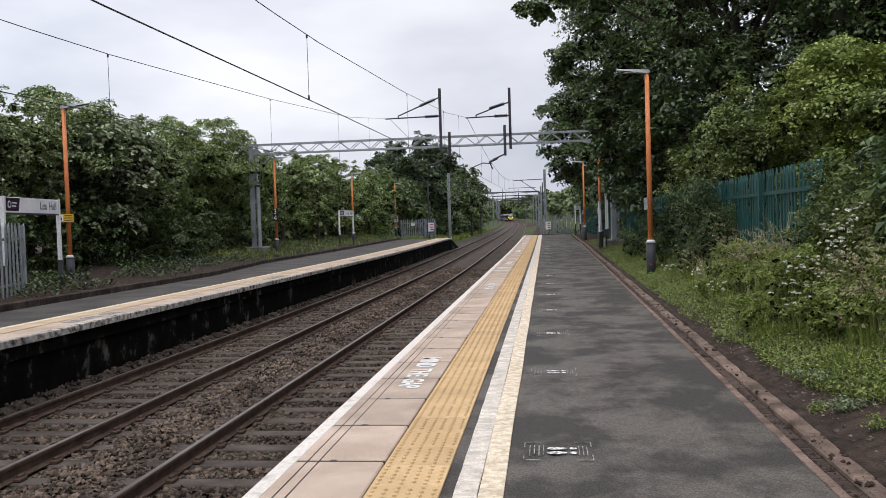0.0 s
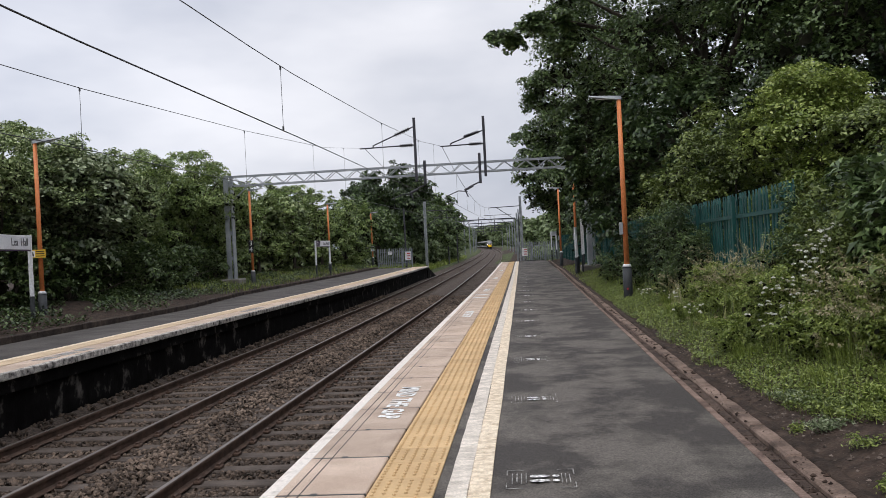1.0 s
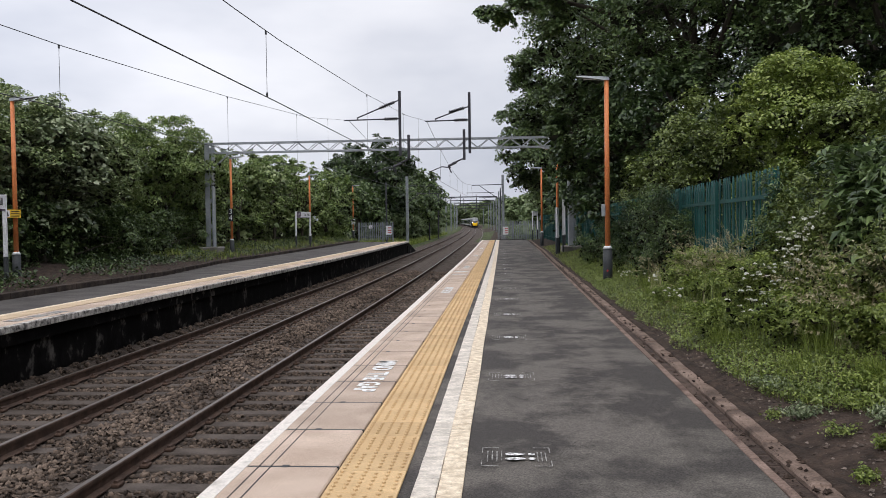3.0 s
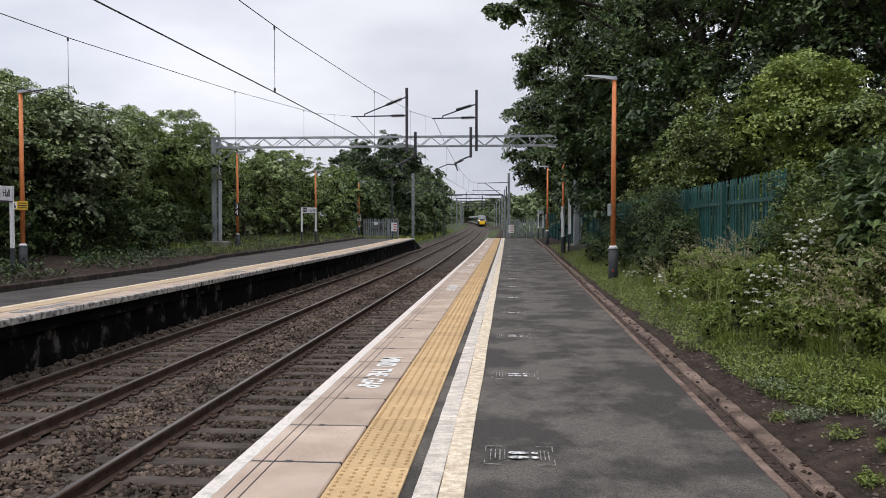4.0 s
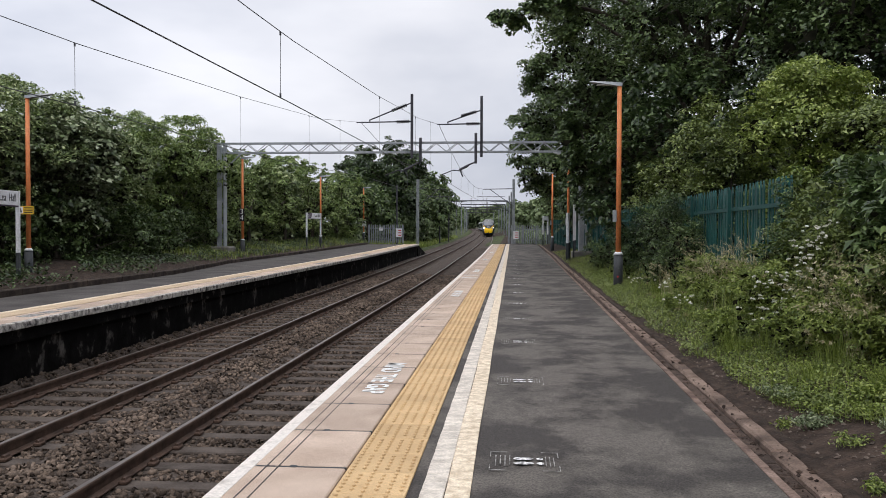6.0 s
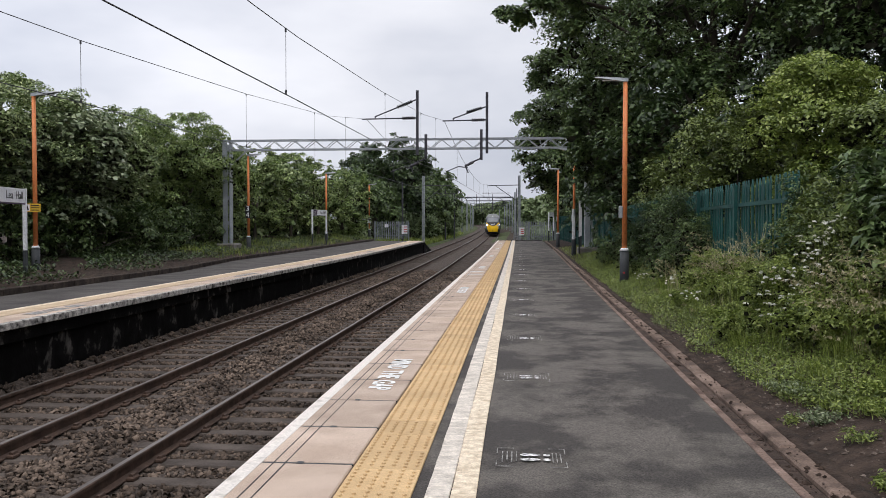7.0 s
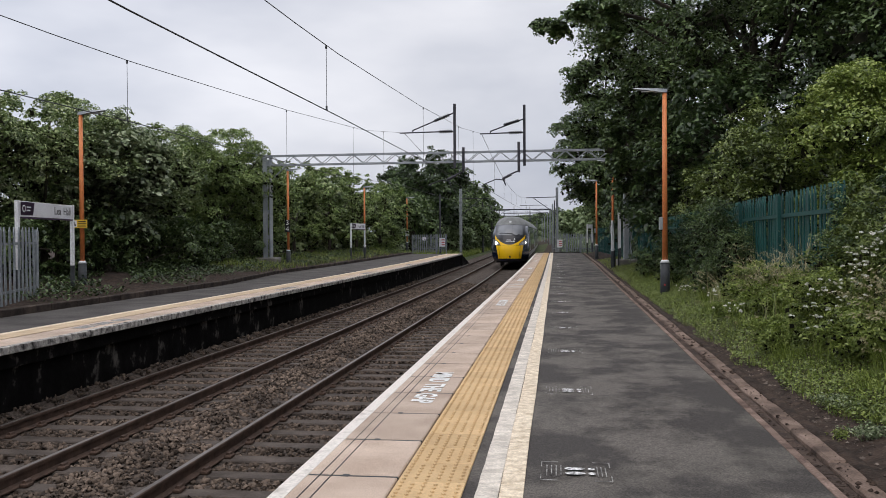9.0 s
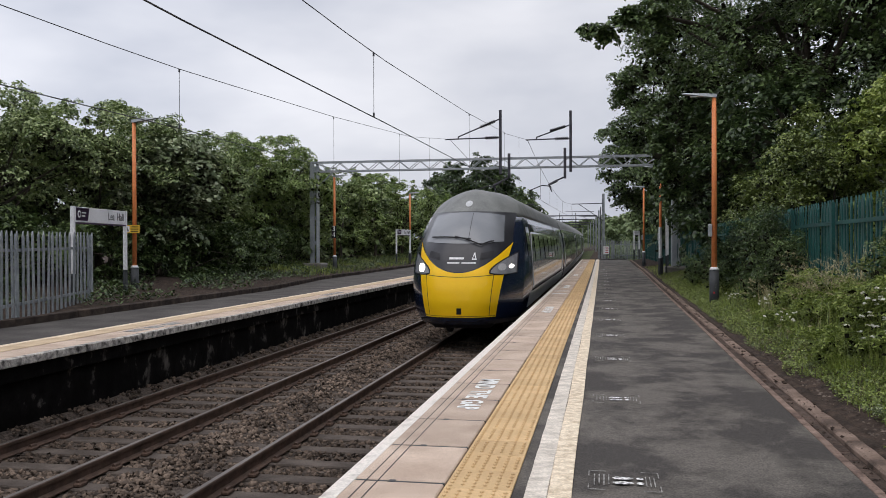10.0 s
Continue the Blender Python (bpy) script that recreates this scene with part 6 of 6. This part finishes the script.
def shell(z_from, z_to, nose, length=COACH, nu=28):
    """The skin of a coach between two heights; with a nose in front or cut square."""
    b = new_bm()
    zs = [z for z in ZS if z_from - 1e-6 <= z <= z_to + 1e-6]
    rows = []
    for z in zs:
        w = half_width(z)
        row = [b.verts.new((-w, length, z))]
        if nose:
            row.append(b.verts.new((-w, 6.0, z)))
            row += [b.verts.new(front_point(w * math.sin(0.5 * math.pi * (-1 + 2 * i / nu)), z)) for i in range(nu + 1)]
            row.append(b.verts.new((w, 6.0, z)))
        else:
            row += [b.verts.new((-w, 0.0, z)), b.verts.new((w, 0.0, z))]
        row.append(b.verts.new((w, length, z)))
        rows.append(row)
    for a, c in zip(rows, rows[1:]):
        for i in range(len(a) - 1):
            b.faces.new((a[i], a[i + 1], c[i + 1], c[i]))
        b.faces.new((a[-1], a[0], c[0], c[-1]))
    b.faces.new(rows[0][::-1])
    b.faces.new(rows[-1])
    bmesh.ops.recalc_face_normals(b, faces=b.faces)
    return b


def running_gear(t, y):
    bo = part("bogie", box(new_bm(), -1.05, 1.05, y - 1.6, y + 1.6, 0.30, 0.72, 0.04), BLACK, t, "black bogie frame")
    for yy in (y - 1.25, y + 1.25):
        for x in (-HALF_GAUGE, HALF_GAUGE):
            part("wheel", tube(new_bm(), (x - 0.06, yy, 0.43), (x + 0.06, yy, 0.43), 0.43, n=20), DARK_STEEL, bo)


def coach_sides(t, y_first, cab):
    for side in (-1, 1):
        part("waist_panel", side_patch(y_first, COACH - 0.1, 1.05, 2.98, 0.004, side), TEAL, t, "glossy dark green side")
        part("lower_panel", side_patch(y_first - (0.9 if cab else 0), COACH - 0.1, 0.66, 1.05, 0.006, side), PALE_PANEL, t, "pale lower side band")
        doors = (COACH - 1.4,) if cab else (1.4, COACH - 1.4)
        for y in doors:
            d = part("door", side_patch(y - 0.5, y + 0.5, 0.70, 2.85, 0.012, side), PALE_PANEL, t, "pale grey passenger door")
            part("door_window", side_patch(y - 0.27, y + 0.27, 1.85, 2.6, 0.016, side), GLASS, d)
        y = (y_first + 0.9) if cab else 2.8
        while y + 1.9 < COACH - 2.3:
            part("window", side_patch(y, y + 1.65, 1.82, 2.55, 0.012, side), GLASS, t, "dark tinted window")
            y += 2.05
    part("underframe", box(new_bm(), -1.12, 1.12, 3.2 if cab else 0.3, COACH - 0.3, 0.30, 0.66), BLACK, t, "black underframe and skirt")


def driving_coach():
    t = thing("train_driving_coach", pose(0, 19, 0), "high-speed train's leading coach, navy with a yellow nose and lit headlamp", "train", "train coaches")
    part("body", shell(0.5, 3.0, True), NAVY, t, "glossy navy body", True)
    part("roof", shell(3.0, 3.71, True), ROOF_GREY, t, "grey domed roof", True)
    smile = lambda x: 1.66 + 0.70 * (abs(x) / 1.10) ** 2.1
    ye = part("nose_panel", front_patch(lambda s: (0.80 * s, 0.67), lambda s: (1.10 * s, smile(1.10 * s)), 0.008, 30, 12), TRAIN_YELLOW, t, "bright yellow nose", True)
    part("visor", front_patch(lambda s: (1.09 * s, smile(1.09 * s) + 0.02), lambda s: (1.06 * s, 3.10), 0.006, 30, 14), CHARCOAL, t, "charcoal visor around the windscreen", True)
    sc = part("windscreen", front_patch(lambda s: (0.92 * s, 2.37 - 0.05 * (1 - s * s)), lambda s: (0.84 * s, 3.01 + 0.06 * (1 - s * s)), 0.014, 20, 8), SCREEN, t, "windscreen with the sky's reflection put into its grey", True)
    part("screen_divider", front_patch(lambda s: (0.16 + 0.006 * s, 2.37), lambda s: (0.16 + 0.006 * s, 3.05), 0.018, 2, 8), CHARCOAL, sc)
    part("crown_lamp", front_patch(lambda s: (0.085 * s, 3.30 - 0.085 * math.sqrt(max(0, 1 - s * s))), lambda s: (0.085 * s, 3.30 + 0.075 * math.sqrt(max(0, 1 - s * s))), 0.012, 12, 4), PALE_PANEL, t, "round pale lamp above the windscreen")
    # seams and hatch on the yellow
    for sx in (-1, 1):
        part("seam", front_patch(lambda s: (sx * 0.67 + 0.006 * s, 0.70), lambda s: (sx * 0.77 + 0.006 * s, 1.62), 0.011, 2, 8), CHARCOAL, ye)
    part("seam", front_patch(lambda s: (0.80 * s, 1.615 - 0.05 * (1 - s * s)), lambda s: (0.80 * s, 1.627 - 0.05 * (1 - s * s)), 0.011, 20, 1), CHARCOAL, ye)
    part("seam", front_patch(lambda s: (0.79 * s, 0.695), lambda s: (0.79 * s, 0.705), 0.011, 20, 1), CHARCOAL, ye)
    part("coupler_hatch", front_patch(lambda s: (0.03 + 0.055 * s, 0.74), lambda s: (0.03 + 0.055 * s, 0.88), 0.012, 4, 3), BLACK, ye, "small black coupler hatch")
    # headlamps
    for sx in (-1, 1):
        rim = part("headlight_rim", front_patch(lambda s: (sx * (0.95 + 0.275 * s * sx), 1.64 - 0.03 * (1 - s * s)), lambda s: (sx * (0.95 + 0.275 * s * sx), 1.72 + 0.42 * (0.5 + 0.5 * s * sx) ** 0.75), 0.012, 12, 6), BLACK, t, "black headlamp rim")
        hl = part("headlight", front_patch(lambda s: (sx * (0.95 + 0.25 * s * sx), 1.66 - 0.03 * (1 - s * s)), lambda s: (sx * (0.95 + 0.25 * s * sx), 1.70 + 0.40 * (0.5 + 0.5 * s * sx) ** 0.75), 0.016, 12, 6), LAMP_GLASS, t, "glazed headlamp housing")
        rr = 0.098 if sx < 0 else 0.046
        cx, cz = (-0.93, 1.77) if sx < 0 else (1.10, 1.80)
        part("bulb", front_patch(lambda s: (cx + rr * s, cz - rr * math.sqrt(max(0, 1 - s * s))), lambda s: (cx + rr * s, cz + rr * math.sqrt(max(0, 1 - s * s))), 0.022, 12, 6), GLOW, hl, "lit white headlamp")
        if sx > 0:
            part("lens", front_patch(lambda s: (0.92 + 0.085 * s, 1.78 - 0.075 * math.sqrt(max(0, 1 - s * s))), lambda s: (0.92 + 0.085 * s, 1.78 + 0.085 * math.sqrt(max(0, 1 - s * s))), 0.020, 12, 4), PALE_PANEL, hl, "unlit round lens")
        part("grille", front_patch(lambda s: (sx * 0.60 + 0.14 * s, 1.98 + 0.03 * s * sx), lambda s: (sx * 0.60 + 0.13 * s, 2.13 + 0.03 * s * sx), 0.012, 6, 3), BLACK, t, "black ventilation grille")
    # emblem: plain shapes in the livery's white
    part("emblem_bar", front_patch(lambda s: (-0.06 + 0.17 * s, 1.965), lambda s: (-0.06 + 0.17 * s, 2.01), 0.012, 8, 1), WHITE, t, "plain white bar")
    part("emblem_bar", front_patch(lambda s: (-0.13 + 0.14 * s, 1.87), lambda s: (-0.13 + 0.14 * s, 1.90), 0.012, 8, 1), WHITE, t, "plain white bar")
    part("emblem_bar", front_patch(lambda s: (0.22 + 0.16 * s, 1.87), lambda s: (0.22 + 0.16 * s, 1.90), 0.012, 8, 1), WHITE, t, "plain white bar")
    part("emblem", front_patch(lambda s: (0.34 + 0.055 * s, 1.955), lambda s: (0.34 + 0.004 * s, 2.13), 0.012, 4, 3), WHITE, t, "plain white triangle")
    part("emblem_centre", front_patch(lambda s: (0.335 + 0.025 * s, 1.985), lambda s: (0.335 + 0.002 * s, 2.06), 0.015, 4, 3), CHARCOAL, t)
    # wipers
    for xa, za, xb, zb in ((-0.72, 2.45, 0.22, 2.40), (-0.15, 2.46, 0.46, 2.27), (0.46, 2.27, 0.70, 2.36)):
        b = new_bm()
        pts = [front_point(xa + (xb - xa) * k / 6, za + (zb - za) * k / 6 + 0.02 * math.sin(math.pi * k / 6), 0.05) for k in range(7)]
        for p, q in zip(pts, pts[1:]):
            tube(b, p, q, 0.016, n=6)
        part("wiper", b, BLACK, t)
    # skirt, cab side windows and door
    part("skirt", box(new_bm(), -0.74, 0.74, 0.55, 3.4, 0.38, 0.64, 0.10), BLACK, t, "black lower skirt")
    for side in (-1, 1):
        part("cab_window", side_patch(2.9, 3.8, 2.0, 2.75, 0.012, side), GLASS, t, "cab side window")
        part("handrail", tube(new_bm(), (side * (half_width(1.3) + 0.04), 4.05, 1.2), (side * (half_width(2.6) + 0.04), 4.05, 2.6), 0.018, n=6), PALE_PANEL, t)
    coach_sides(t, 4.3, True)
    running_gear(t, 4.6)
    running_gear(t, 19.2)
    return t


def trailing_coach():
    t = thing("train_coach", pose(0, 60, 0), "navy and dark green high-speed train coach", "train", "train coaches")
    part("body", shell(0.5, 3.0, False), NAVY, t, "glossy navy body", False)
    part("roof", shell(3.0, 3.71, False), ROOF_GREY, t, "grey domed roof", False)
    part("gangway", box(new_bm(), -0.9, 0.9, COACH, COACH + 0.75, 0.6, 3.1), BLACK, t, "black gangway bellows")
    coach_sides(t, 0.1, False)
    running_gear(t, 4.0)
    running_gear(t, 19.0)
    return t


def on_line(s):
    """The pose of a coach whose front stands at the distance s along the near track."""
    e = s + COACH
    xa, xb = CENTRE_NEAR - 0.16 + bend(s), CENTRE_NEAR - 0.16 + bend(e)
    za, zb = RAIL_Z + rise(s), RAIL_Z + rise(e)
    return pose(xa, s, za, math.degrees(math.atan2(zb - za, COACH)), 0, math.degrees(-math.atan2(xb - xa, COACH)))


coaches = [driving_coach()]
first = trailing_coach()
coaches.append(first)
for k in range(7):
    coaches.append(copy_thing(first, pose(0, 90 + 24 * k, 0)))


def train_at(t):
    """Distance of the train's nose along the line."""
    return 19.0 + 41.5 * (10.0 - t)


def motions():
    for k, c in enumerate(coaches):
        walk(c, [(t, on_line(train_at(t) + 23.7 * k)) for t in (0, 1, 2, 3, 4, 5, 6, 7, 8, 8.5, 9, 9.5, 10)])


motions()
